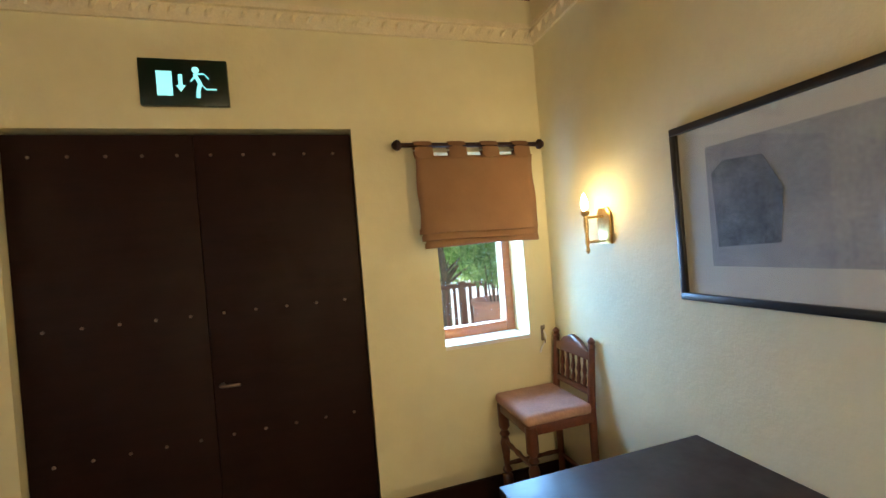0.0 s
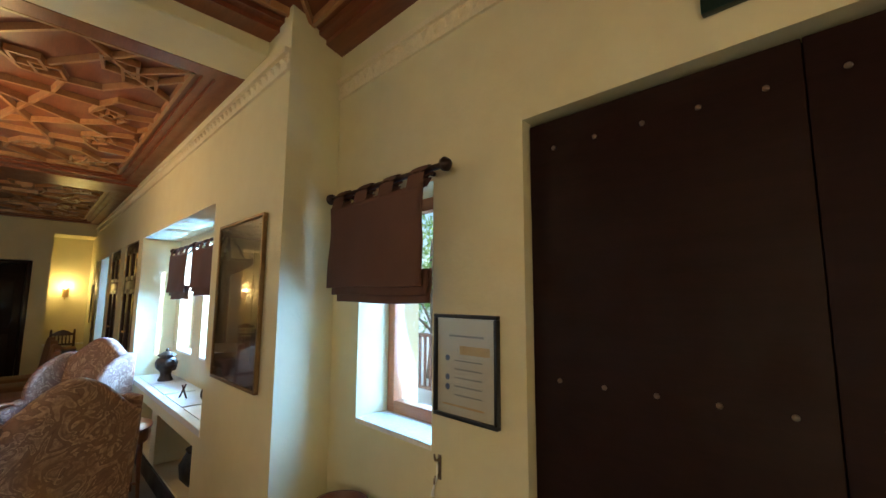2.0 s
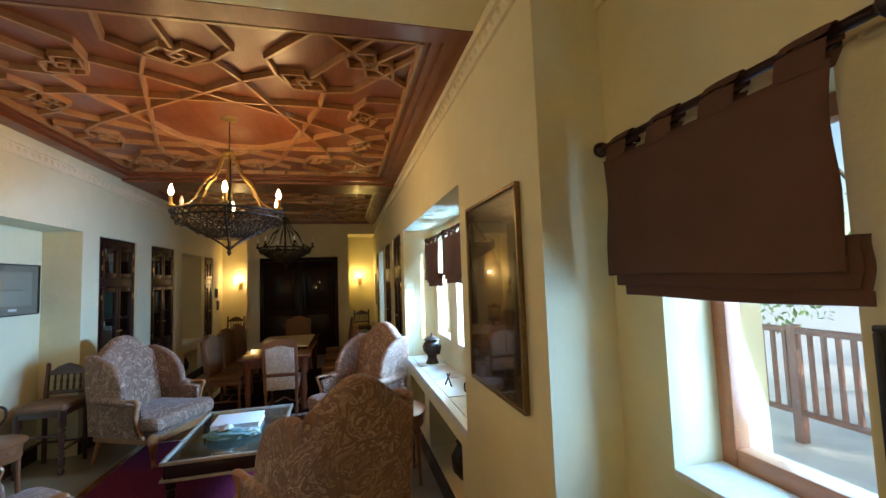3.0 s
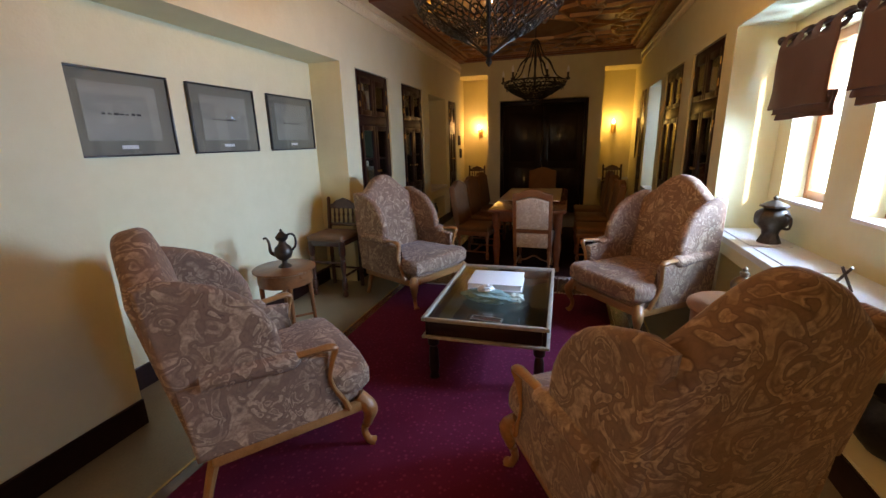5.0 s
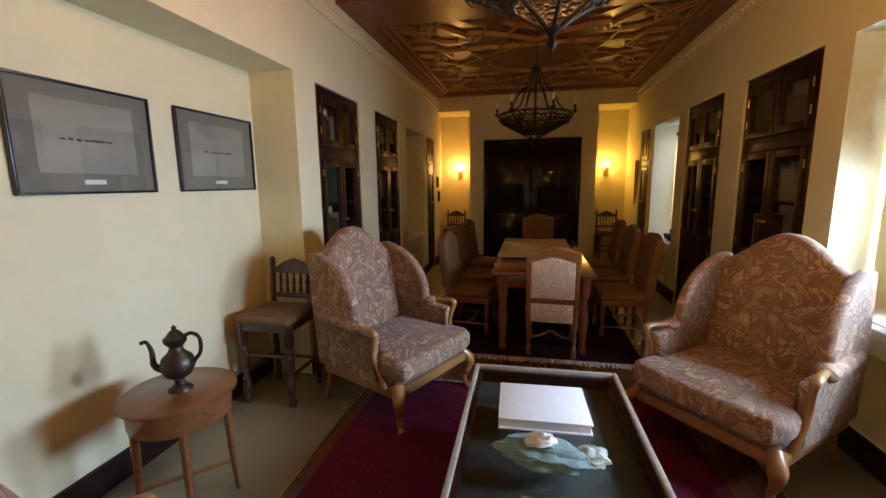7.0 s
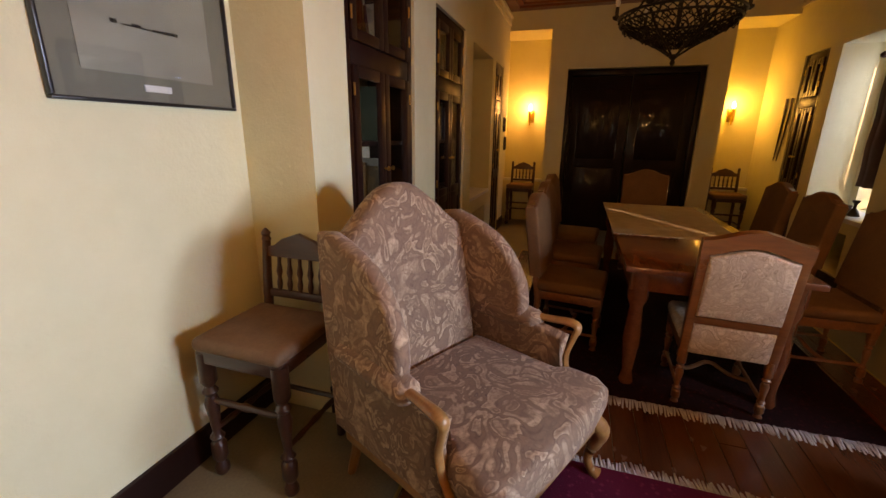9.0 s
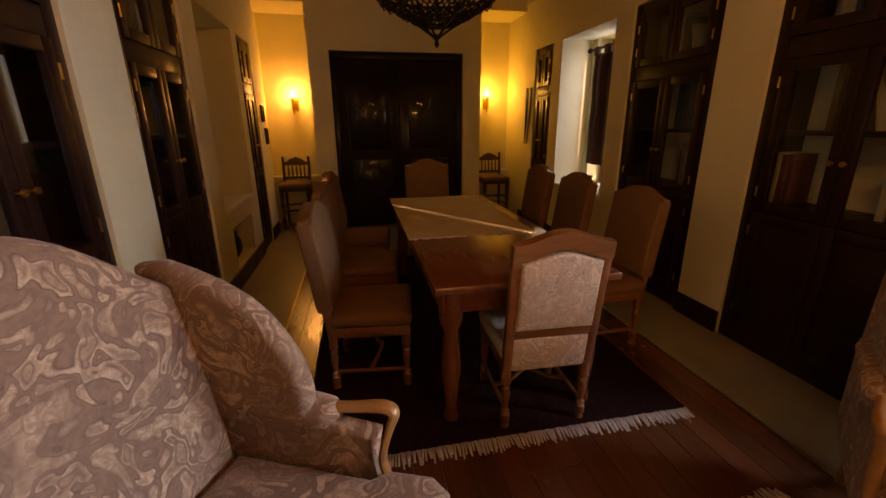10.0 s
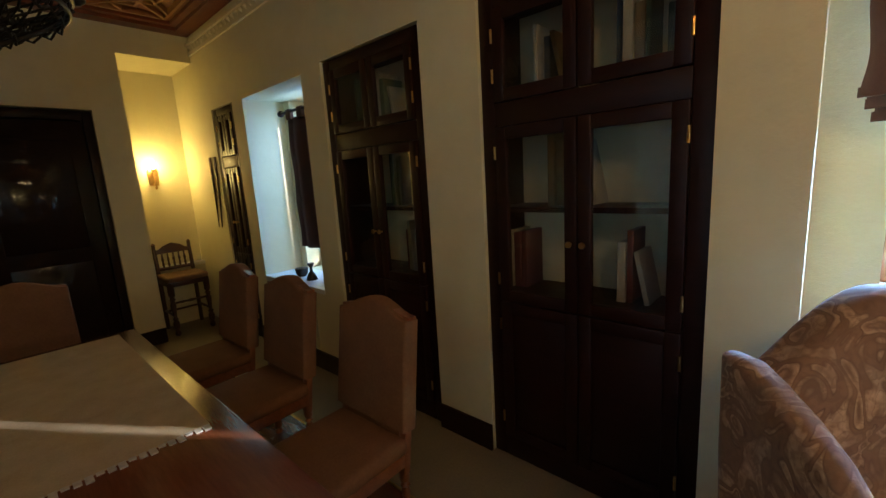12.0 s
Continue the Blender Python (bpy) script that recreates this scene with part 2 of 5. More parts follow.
def add_box(bm, x0, y0, z0, x1, y1, z1, bev=0.0, seg=2):
    r = bmesh.ops.create_cube(bm, size=1.0)["verts"]
    for v in r:
        v.co = Vector(((x0 + x1) / 2 + v.co.x * (x1 - x0), (y0 + y1) / 2 + v.co.y * (y1 - y0), (z0 + z1) / 2 + v.co.z * (z1 - z0)))
    if bev:
        bmesh.ops.bevel(bm, geom=list({e for v in r for e in v.link_edges}), offset=bev, segments=seg, profile=0.5, affect="EDGES")


def box(x0, y0, z0, x1, y1, z1, bev=0.0, seg=2):
    bm = bmesh.new()
    add_box(bm, x0, y0, z0, x1, y1, z1, bev, seg)
    return bm


def add_lathe(bm, profile, m=None, n=20):
    """Rings of (radius, height) turned about z."""
    m = m or Matrix()
    rings = []
    for r, z in profile:
        rings.append([bm.verts.new(m @ Vector((r * math.cos(2 * math.pi * i / n), r * math.sin(2 * math.pi * i / n), z))) for i in range(n)])
    for a, b in zip(rings, rings[1:]):
        for i in range(n):
            bm.faces.new((a[i], a[(i + 1) % n], b[(i + 1) % n], b[i]))
    bm.faces.new(list(reversed(rings[0])))
    bm.faces.new(rings[-1])


def lathe(profile, n=20, m=None):
    bm = bmesh.new()
    add_lathe(bm, profile, m, n)
    return bm


def smooth_path(pts, steps=6):
    pts = [Vector(p) for p in pts]
    out = []
    for i in range(len(pts) - 1):
        p0, p1, p2, p3 = pts[max(i - 1, 0)], pts[i], pts[i + 1], pts[min(i + 2, len(pts) - 1)]
        for k in range(steps):
            t = k / steps
            out.append(0.5 * (2 * p1 + (p2 - p0) * t + (2 * p0 - 5 * p1 + 4 * p2 - p3) * t * t + (3 * p1 - p0 - 3 * p2 + p3) * t ** 3))
    out.append(pts[-1])
    return out


def add_tube(bm, pts, radii, n=10, steps=6, squash=1.0):
    path = smooth_path(pts, steps) if steps > 1 else [Vector(p) for p in pts]
    rings = []
    for i, p in enumerate(path):
        d = (path[min(i + 1, len(path) - 1)] - path[max(i - 1, 0)]).normalized()
        ref = Vector((0, 0, 1)) if abs(d.z) < 0.9 else Vector((0, 1, 0))
        u = d.cross(ref).normalized()
        v = d.cross(u)
        f = i / (len(path) - 1) * (len(radii) - 1)
        k = min(int(f), len(radii) - 2) if len(radii) > 1 else 0
        r = radii[0] if len(radii) == 1 else radii[k] + (radii[k + 1] - radii[k]) * (f - k)
        rings.append([bm.verts.new(p + u * (r * math.cos(2 * math.pi * j / n)) + v * (r * squash * math.sin(2 * math.pi * j / n))) for j in range(n)])
    for a, b in zip(rings, rings[1:]):
        for j in range(n):
            bm.faces.new((a[j], a[(j + 1) % n], b[(j + 1) % n], b[j]))
    bm.faces.new(list(reversed(rings[0])))
    bm.faces.new(rings[-1])


def tube(pts, radii, n=10, steps=6, squash=1.0):
    bm = bmesh.new()
    add_tube(bm, pts, radii, n, steps, squash)
    return bm


def panel(outline, y0, y1, soft=0.02, seg=3, bulge=0.0):
    """A plate of the outline (x, z), from y0 to y1, with rounded rims."""
    bm = bmesh.new()
    layers = []
    cx = sum(p[0] for p in outline) / len(outline)
    cz = sum(p[1] for p in outline) / len(outline)
    prof = [(y0 + soft * (1 - math.sin(math.pi / 2 * k / seg)), soft * (1 - math.cos(math.pi / 2 * k / seg))) for k in range(seg, -1, -1)]
    prof += [(y1 - soft * (1 - math.sin(math.pi / 2 * k / seg)), soft * (1 - math.cos(math.pi / 2 * k / seg))) for k in range(seg + 1)]
    for y, s in prof:
        ring = []
        for x, z in outline:
            dx, dz = cx - x, cz - z
            ln = math.hypot(dx, dz) or 1
            ring.append(bm.verts.new((x + dx / ln * s, y, z + dz / ln * s)))
        layers.append(ring)
    n = len(outline)
    for a, b in zip(layers, layers[1:]):
        for i in range(n):
            bm.faces.new((a[i], b[i], b[(i + 1) % n], a[(i + 1) % n]))
    for ring, yy, flip in ((layers[0], y0 - bulge, False), (layers[-1], y1 + bulge, True)):
        mid = [bm.verts.new((cx + (v.co.x - cx) * 0.5, yy + (v.co.y - yy) * 0.35, cz + (v.co.z - cz) * 0.5)) for v in ring]
        for i in range(n):
            q = (ring[i], ring[(i + 1) % n], mid[(i + 1) % n], mid[i])
            bm.faces.new(q if not flip else tuple(reversed(q)))
        bm.faces.new(mid if not flip else list(reversed(mid)))
    bmesh.ops.recalc_face_normals(bm, faces=bm.faces)
    return bm


def shift(bm, m):
    bmesh.ops.transform(bm, matrix=m, verts=bm.verts)
    return bm


def mesh_of(name, bm, material, smooth=True, angle=38):
    bmesh.ops.recalc_face_normals(bm, faces=bm.faces)
    me = bpy.data.meshes.new(name)
    if smooth:
        for f in bm.faces:
            f.smooth = True
        for e in bm.edges:
            if len(e.link_faces) == 2 and e.calc_face_angle(0) > radians(angle):
                e.smooth = False
    bm.to_mesh(me)
    bm.free()
    me.materials.append(material)
    return me


def part(name, bm, material, parent, label="", smooth=True):
    ob = new(name, mesh_of(name, bm, material, smooth))
    ob.parent = parent
    if label:
        ob["label"] = label
    return ob


def thing(name, m, label, category, group=""):
    ob = new(name)
    ob.empty_display_size = 0.1
    ob.matrix_world = m
    return tagged(ob, label, category, group)


def solid(name, bm, material, label, category, m=None, group="", kind="", smooth=True):
    ob = new(name, mesh_of(name, bm, material, smooth))
    if m is not None:
        ob.matrix_world = m
    return tagged(ob, label, category, group, kind)


def structure(name, bm, material, label="", smooth=False):
    return solid(name, bm, material, label or name.replace("_", " "), "setting", kind="structure", smooth=smooth)


def slab(name, axis, a0, a1, u0, u1, z0, z1, holes, material=None):
    """A wall from a0 to a1 across its axis, u0 to u1 along it, with holes (u0, u1, z0, z1) through it."""
    us = sorted({u0, u1, *(min(max(h[k], u0), u1) for h in holes for k in (0, 1))})
    zs = sorted({z0, z1, *(min(max(h[k], z0), z1) for h in holes for k in (2, 3))})
    full = {}
    for i in range(len(us) - 1):
        for j in range(len(zs) - 1):
            cu, cz = (us[i] + us[i + 1]) / 2, (zs[j] + zs[j + 1]) / 2
            full[i, j] = not any(h[0] < cu < h[1] and h[2] < cz < h[3] for h in holes)
    bm = bmesh.new()

    def P(a, u, z):
        return (a, u, z) if axis == "x" else (u, a, z)

    def quad(*ps):
        bm.faces.new([bm.verts.new(p) for p in ps])
    for (i, j), on in full.items():
        if not on:
            continue
        ua, ub, za, zb = us[i], us[i + 1], zs[j], zs[j + 1]
        quad(P(a0, ua, za), P(a0, ub, za), P(a0, ub, zb), P(a0, ua, zb))
        quad(P(a1, ua, za), P(a1, ub, za), P(a1, ub, zb), P(a1, ua, zb))
        for di, dj, u, z in ((-1, 0, ua, None), (1, 0, ub, None), (0, -1, None, za), (0, 1, None, zb)):
            if not full.get((i + di, j + dj), False):
                if u is not None:
                    quad(P(a0, u, za), P(a1, u, za), P(a1, u, zb), P(a0, u, zb))
                else:
                    quad(P(a0, ua, z), P(a1, ua, z), P(a1, ub, z), P(a0, ub, z))
    bmesh.ops.remove_doubles(bm, verts=bm.verts, dist=0.0005)
    return structure(name, bm, material or PLASTER, name.replace("_", " ") + " of cream plaster")


# ---- the room: plan ----
YN, YE, YS, YA = 2.415, 2.81, -1.067, -1.43      # north wall, entry wall, south wall, alcove back
XW, XR, XE = -10.995, -11.65, 1.86               # west wall, recess back, east wall
ZC, ZTOP = 3.17, 3.6
BKD, BKC, DRN = (-7.30, -6.325), (-8.63, -7.684), (-10.64, -10.13)
BKA, BKB, DRS = (-7.24, -6.358), (-8.55, -7.675), (-10.58, -10.04)
NICHE, NICHEW, NICHES = (-6.07, -3.415), (-9.906, -8.885), (-9.86, -8.85)
ALC = (-6.04, -3.49)

slab("wall_north", "y", YN, 2.80, XR - 0.3, -2.40, 0, ZTOP, [
    (*NICHE, 0.74, 2.33), (-5.74, -4.86, 0.17, 0.60), (-4.66, -3.56, 0.17, 0.60), (*BKD, 0.0, 2.34), (*BKC, 0.0, 2.34),
    (*NICHEW, 0.70, 2.31), (-9.75, -9.05, 0.17, 0.56), (*DRN, 0.0, 2.32)])
WIN_A, WIN_B, WIN_W = (-5.87, -5.28), (-4.97, -4.38), (-9.80, -9.25)
slab("wall_north_outer", "y", 2.80, 3.16, XR - 0.3, -2.40, 0, ZTOP, [(*WIN_A, 1.03, 2.2), (*WIN_B, 1.03, 2.2), (*WIN_W, 0.70, 2.31)])
WIN_1, WIN_2, DOOR = (1.09, 1.669), (-2.126, -1.53), (-1.03, 0.626)
slab("wall_entry", "y", YE, 3.26, -2.40, XE + 0.3, 0, ZTOP, [(*WIN_1, 1.0, 2.2), (*WIN_2, 1.0, 2.2), (*DOOR, 0, 2.345)])
bm = bmesh.new()
tri = [(-2.40, YN), (-2.272, YN), (-2.40, YE)]
lo, hi = [bm.verts.new((x, y, 0)) for x, y in tri], [bm.verts.new((x, y, ZTOP)) for x, y in tri]
bm.faces.new(lo), bm.faces.new(hi)
for i in range(3):
    bm.faces.new((lo[i], lo[(i + 1) % 3], hi[(i + 1) % 3], hi[i]))
structure("wall_pier", bm, PLASTER, "splayed wall pier of cream plaster")
slab("wall_south", "y", YA, YS, XW, XE + 0.3, 0, ZTOP, [
    (*ALC, 0, 2.35), (*BKA, 0, 2.335), (*BKB, 0, 2.335), (*NICHES, 0.72, 2.3), (-9.66, -8.98, 0.17, 0.54), (*DRS, 0, 2.3)])
slab("wall_south_outer", "y", YA - 0.3, YA, XR - 0.3, XE + 0.3, 0, ZTOP, [])
slab("wall_recess_south", "y", YA, -1.16, XR, XW, 0, ZTOP, [])
slab("wall_east", "x", XE, XE + 0.3, YA - 0.3, YE, 0, ZTOP, [])
BDOOR = (-0.218, 1.527)
slab("wall_west", "x", XW - 0.35, XW, -1.16, YN, 0, ZTOP, [(*BDOOR, 0, 2.31), (-1.16, -0.475, 0, 2.84), (1.78, YN, 0, 2.84)])
slab("wall_west_outer", "x", XR - 0.3, XR, -1.43, YN, 0, ZTOP, [])
for y0, y1 in ((-1.16, -0.475), (1.78, YN)):
    structure("trim", box(XR, y0, 2.84, XW - 0.35, y1, 2.98), PLASTER, "plaster soffit of the recess")
    structure("trim", box(XR, y0, 0.66, XR + 0.12, y1, 0.70, 0.008), WHITE, "white ledge of the recess")
    structure("trim", box(XR, y0, 0.0, XR + 0.11, y1, 0.66), PLASTER, "plaster plinth of the recess")
structure("trim", box(XR, BDOOR[0] - 0.26, 0, XW - 0.35, BDOOR[1] + 0.25, ZTOP), PLASTER, "solid plaster block behind the dark doors")

# floor
structure("floor", box(XR - 0.3, YA - 0.3, -0.12, XE + 0.3, 3.3, -0.012), STONE, "tan stone floor border")
structure("floor_border", box(XR, YA, -0.012, XE, 3.2, 0.0), STONE, "tan polished stone border of the floor")

# baseboards
for x0, x1, y, s in ((XW, DRN[0], YN, -1), (DRN[1], NICHEW[0] + 0.02, YN, -1), (NICHEW[0] + 0.02, BKC[0], YN, -1), (BKC[1], BKD[0], YN, -1), (BKD[1], -2.272, YN, -1),
                     (-2.38, DOOR[0], YE, -1), (DOOR[1], XE, YE, -1), (XW, DRS[0], YS, 1), (DRS[1], BKB[0], YS, 1), (BKB[1], BKA[0], YS, 1),
                     (BKA[1], ALC[0], YS, 1), (ALC[0], ALC[1], YA, 1), (ALC[1], XE, YS, 1)):
    structure("baseboard", box(x0, min(y, y + s * 0.018), 0.0, x1, max(y, y + s * 0.018), 0.155, 0.004), DARKWOOD, "dark brown wooden baseboard")
structure("baseboard", box(XE - 0.018, YS + 0.02, 0.0, XE, YE - 0.02, 0.155, 0.004), DARKWOOD, "dark brown wooden baseboard")
structure("baseboard", box(XW, -0.475, 0.0, XW + 0.018, BDOOR[0], 0.155, 0.004), DARKWOOD, "dark brown wooden baseboard")
structure("baseboard", box(XW, BDOOR[1], 0.0, XW + 0.018, 1.78, 0.155, 0.004), DARKWOOD, "dark brown wooden baseboard")

# ceiling: plaster beam, wooden coffers with strapwork
structure("ceiling_beam", box(-2.98, YS, 3.11, -2.58, YN, ZTOP, 0.01), PLASTER, "cream plaster ceiling beam")


def strap(bm, pts, w, z0, z1):
    for (xa, ya), (xb, yb) in zip(pts, pts[1:]):
        d = Vector((xb - xa, yb - ya, 0))
        ln = d.length
        u = d / ln
        n = Vector((-u.y, u.x, 0)) * (w / 2)
        a, b = Vector((xa, ya, 0)) - u * (w * 0.35), Vector((xb, yb, 0)) + u * (w * 0.35)
        base = [a - n, b - n, b + n, a + n]
        low = [a - n * 0.7, b - n * 0.7, b + n * 0.7, a + n * 0.7]
        top = [bm.verts.new((p.x, p.y, z1)) for p in base]
        bot = [bm.verts.new((p.x, p.y, z0)) for p in low]
        bm.faces.new(bot)
        for i in range(4):
            bm.faces.new((top[i], top[(i + 1) % 4], bot[(i + 1) % 4], bot[i]))


def coffer(x0, x1, y0, y1, z, straps=True):
    """One carved wooden ceiling field: boards, border mouldings and raised straps in a star pattern."""
    bm = bmesh.new()
    add_box(bm, x0, y0, z + 0.03, x1, y1, z + 0.08)
    for k, (w, dz) in enumerate(((0.14, 0.10), (0.20, 0.05), (0.24, 0.02))):
        zz = z - 0.06 + k * 0.03
        for bx in ((x0, y0, x1, y0 + w), (x0, y1 - w, x1, y1), (x0, y0 + w, x0 + w, y1 - w), (x1 - w, y0 + w, x1, y1 - w)):
            add_box(bm, bx[0], bx[1], zz, bx[2], bx[3], z + 0.03 - k * 0.001)
    field = structure("ceiling", bm, CEILWOOD, "dark red-brown carved wooden ceiling field")
    if not straps:
        return
    bm = bmesh.new()
    cx, cy = (x0 + x1) / 2, (y0 + y1) / 2
    hx, hy = (x1 - x0) / 2 - 0.25, (y1 - y0) / 2 - 0.25
    k = min(hx, hy) / 1.49
    low, high = z - 0.016, z + 0.031

    def at(r, deg):
        x, y = r * k * math.cos(radians(deg)), r * k * math.sin(radians(deg))
        f = min(1.0, hx / max(abs(x), 0.001), hy / max(abs(y), 0.001))
        return cx + x * f, cy + y * f

    def edge(deg):
        return at(9.0, deg)

    def knot(x, y, turn, r):
        """Two small lozenges laid over one another."""
        for o in (-0.55, 0.55):
            pts = []
            for p, q in ((1, 0), (0, 0.8), (-1, 0), (0, -0.8), (1, 0)):
                a, b = r * (p + o), r * q
                pts.append((x + a * math.cos(turn) - b * math.sin(turn), y + a * math.sin(turn) + b * math.cos(turn)))
            strap(bm, pts, 0.026, low + 0.004, high)
    a, n = 0.60, 10
    step = 360 / n
    reach = a * math.tan(3 * math.pi / n)
    for i in range(n):
        th = i * step
        u = Vector((math.cos(radians(th)), math.sin(radians(th))))
        v = Vector((-u.y, u.x))
        p, q = (u * a - v * reach) * k, (u * a + v * reach) * k
        strap(bm, [(cx + p.x, cy + p.y), (cx + q.x, cy + q.y)], 0.034, low, high)
        tip = th + step / 2
        r_tip = a / math.cos(3 * math.pi / n)
        left, right = at(1.24, tip - 9), at(1.24, tip + 9)
        strap(bm, [left, at(r_tip, tip), right], 0.032, low + 0.002, high)
        strap(bm, [left, at(1.42, tip - 4), edge(tip - 9)], 0.030, low + 0.003, high)
        strap(bm, [right, at(1.42, tip + 4), edge(tip + 9)], 0.030, low + 0.003, high)
        c = at(1.26, th)
        knot(*c, radians(th + 90), 0.115 * k)
        strap(bm, [at(1.24, th - 9), at(1.12, th), at(1.24, th + 9)], 0.028, low + 0.004, high)
        strap(bm, [at(1.36, th), edge(th)], 0.028, low + 0.004, high)
    for sx in (1, -1):
        for sy in (1, -1):
            x, y = cx + sx * hx * 0.80, cy + sy * hy * 0.80
            turn = math.atan2(sy * hy, sx * hx) + math.pi / 2
            knot(x, y, turn, 0.15 * k)
            strap(bm, [(cx + sx * hx, cy + sy * hy * 0.62), (x, y), (cx + sx * hx * 0.62, cy + sy * hy)], 0.028, low + 0.004, high)
            strap(bm, [(x, y), (cx + sx * hx, cy + sy * hy)], 0.028, low + 0.004, high)
    strap(bm, [(cx - hx, cy - hy), (cx + hx, cy - hy), (cx + hx, cy + hy), (cx - hx, cy + hy), (cx - hx, cy - hy)], 0.035, z - 0.015, z + 0.031)
    structure("ceiling", bm, STRAPWOOD, "raised wooden strapwork of the ceiling")


coffer(-6.80, -2.98, YS, YN, ZC)
coffer(XW, -7.30, YS, YN, ZC - 0.02)
structure("ceiling", box(-7.30, YS, ZC - 0.085, -6.80, YN, ZC + 0.08, 0.01), CEILWOOD, "plain dark wooden ceiling board between the fields")
coffer(-2.58, XE, YS, YE, 3.26)
structure("ceiling_slab", box(XR - 0.3, YA - 0.3, ZTOP, XE + 0.3, 3.3, ZTOP + 0.2), PLASTER, "roof slab above the ceilings")
structure("ceiling_slab", box(XR, -1.16, ZC + 0.09, XW, YN, ZC + 0.12), PLASTER, "plaster above the recesses")


def cornice(name, p0, p1, inward, z):
    """A stucco band with a row of small leaves."""
    a, b, n = Vector((*p0, 0)), Vector((*p1, 0)), Vector((*inward, 0))
    ln = (b - a).length
    u = (b - a) / ln
    bm = bmesh.new()
    for d, z0, z1 in ((0.018, z, z + 0.03), (0.012, z + 0.03, z + 0.095), (0.035, z + 0.095, z + 0.125)):
        q = [a, b, b + n * d, a + n * d]
        vs = [bm.verts.new((p.x, p.y, zz)) for zz in (z0, z1) for p in q]
        for f in ((0, 1, 2, 3), (4, 5, 6, 7), (0, 1, 5, 4), (1, 2, 6, 5), (2, 3, 7, 6), (3, 0, 4, 7)):
            bm.faces.new([vs[i] for i in f])
    k = int(ln / 0.085)
    for i in range(k):
        c = a + u * ((i + 0.5) * ln / k) + n * 0.012
        base = [(-0.030, 0.035), (-0.012, 0.034), (0.024, 0.088), (0.004, 0.094), (-0.026, 0.07)]
        ring = [bm.verts.new((c.x + u.x * x, c.y + u.y * x, z + zz)) for x, zz in base]
        tip = bm.verts.new((c.x + u.x * -0.006 + n.x * 0.022, c.y + u.y * -0.006 + n.y * 0.022, z + 0.066))
        for j in range(5):
            bm.faces.new((ring[j], ring[(j + 1) % 5], tip))
    return structure(name, bm, CORNICE, "cream stucco cornice with a row of leaves")


cornice("cornice", (-2.40, YE), (XE, YE), (0, -1), 2.90)
cornice("cornice", (XE, YE), (XE, YS), (-1, 0), 2.90)
cornice("cornice", (-2.98, YN), (XW, YN), (0, -1), 2.90)
cornice("cornice", (XW, YS), (-2.98, YS), (0, 1), 2.90)
cornice("cornice", (-2.272, YN), (-2.98, YN), (0, -1), 2.90)

# ---- doors, windows, bookcases ----


def entry_door():
    t = thing("door_1", pose(DOOR[0], YE + 0.045, 0), "closed dark brown double door with rows of brass studs", "door")
    t["kind"] = "structure"
    w, h = DOOR[1] - DOOR[0], 2.335
    part("frame", box(0.0, 0.05, 0, w, 0.12, h), DOORWOOD, t)
    for i in range(2):
        leaf = part("door_leaf", box(0.004 + i * (w / 2 - 0.003), 0.0, 0.012, w / 2 - 0.001 + i * (w / 2 - 0.003), 0.048, h - 0.008, 0.005), DOORWOOD, t)
        for z in (2.215, 1.36, 0.70):
            for k in range(5):
                x = 0.11 + (k + 5 * i) * (w - 0.22) / 9
                part("stud", lathe([(0.009, 0), (0.008, 0.005), (0.004, 0.008)], 10, pose(x, 0.0, z, 90)), PEWTER, leaf)
    part("door_handle", tube([(w / 2 + 0.05, -0.005, 0.98), (w / 2 + 0.05, -0.05, 0.98), (w / 2 + 0.14, -0.05, 0.975)], [0.009], 8), PEWTER, t, "dull metal lever handle")
    return t


entry_door()


def west_doors():
    t = thing("door_2", pose(XW - 0.12, BDOOR[0], 0), "closed black-brown panelled double doors, glossy", "door")
    t["kind"] = "structure"
    w, h = BDOOR[1] - BDOOR[0], 2.30
    for y0, y1, z0, z1 in ((0, 0.07, 0, h), (w - 0.07, w, 0, h), (0.07, w - 0.07, h - 0.08, h)):
        part("frame", box(0.0, y0, z0, 0.07, y1, z1, 0.006), GLOSSWOOD, t)
    for i in range(2):
        a = 0.075 + i * (w / 2 - 0.07)
        b = a + w / 2 - 0.08
        leaf = part("door_leaf", box(0, a, 0.01, 0.045, b, h - 0.085, 0.004), GLOSSWOOD, t)
        for z0, z1 in ((0.15, 0.95), (1.08, 2.05)):
            part("door_panel", box(0.045, a + 0.12, z0, 0.058, b - 0.12, z1, 0.008), GLOSSWOOD, leaf)
    return t


west_doors()


def window(x0, x1, z0, z1, y, name, glass_y=0.05):
    t = thing(name, pose(0, y, 0), "orange-brown wooden casement window with a clear pane", "window")
    t["kind"] = "structure"
    for a, b, c, d in ((x0, x0 + 0.06, z0, z1), (x1 - 0.06, x1, z0, z1), (x0 + 0.06, x1 - 0.06, z0, z0 + 0.07), (x0 + 0.06, x1 - 0.06, z1 - 0.07, z1)):
        part("window_frame", box(a, 0, c, b, 0.07, d, 0.006), WINWOOD, t)
    p = part("pane", box(x0 + 0.06, 0.032, z0 + 0.07, x1 - 0.06, 0.037, z1 - 0.07), GLASS, t, smooth=False)
    p.visible_shadow = False
    return t


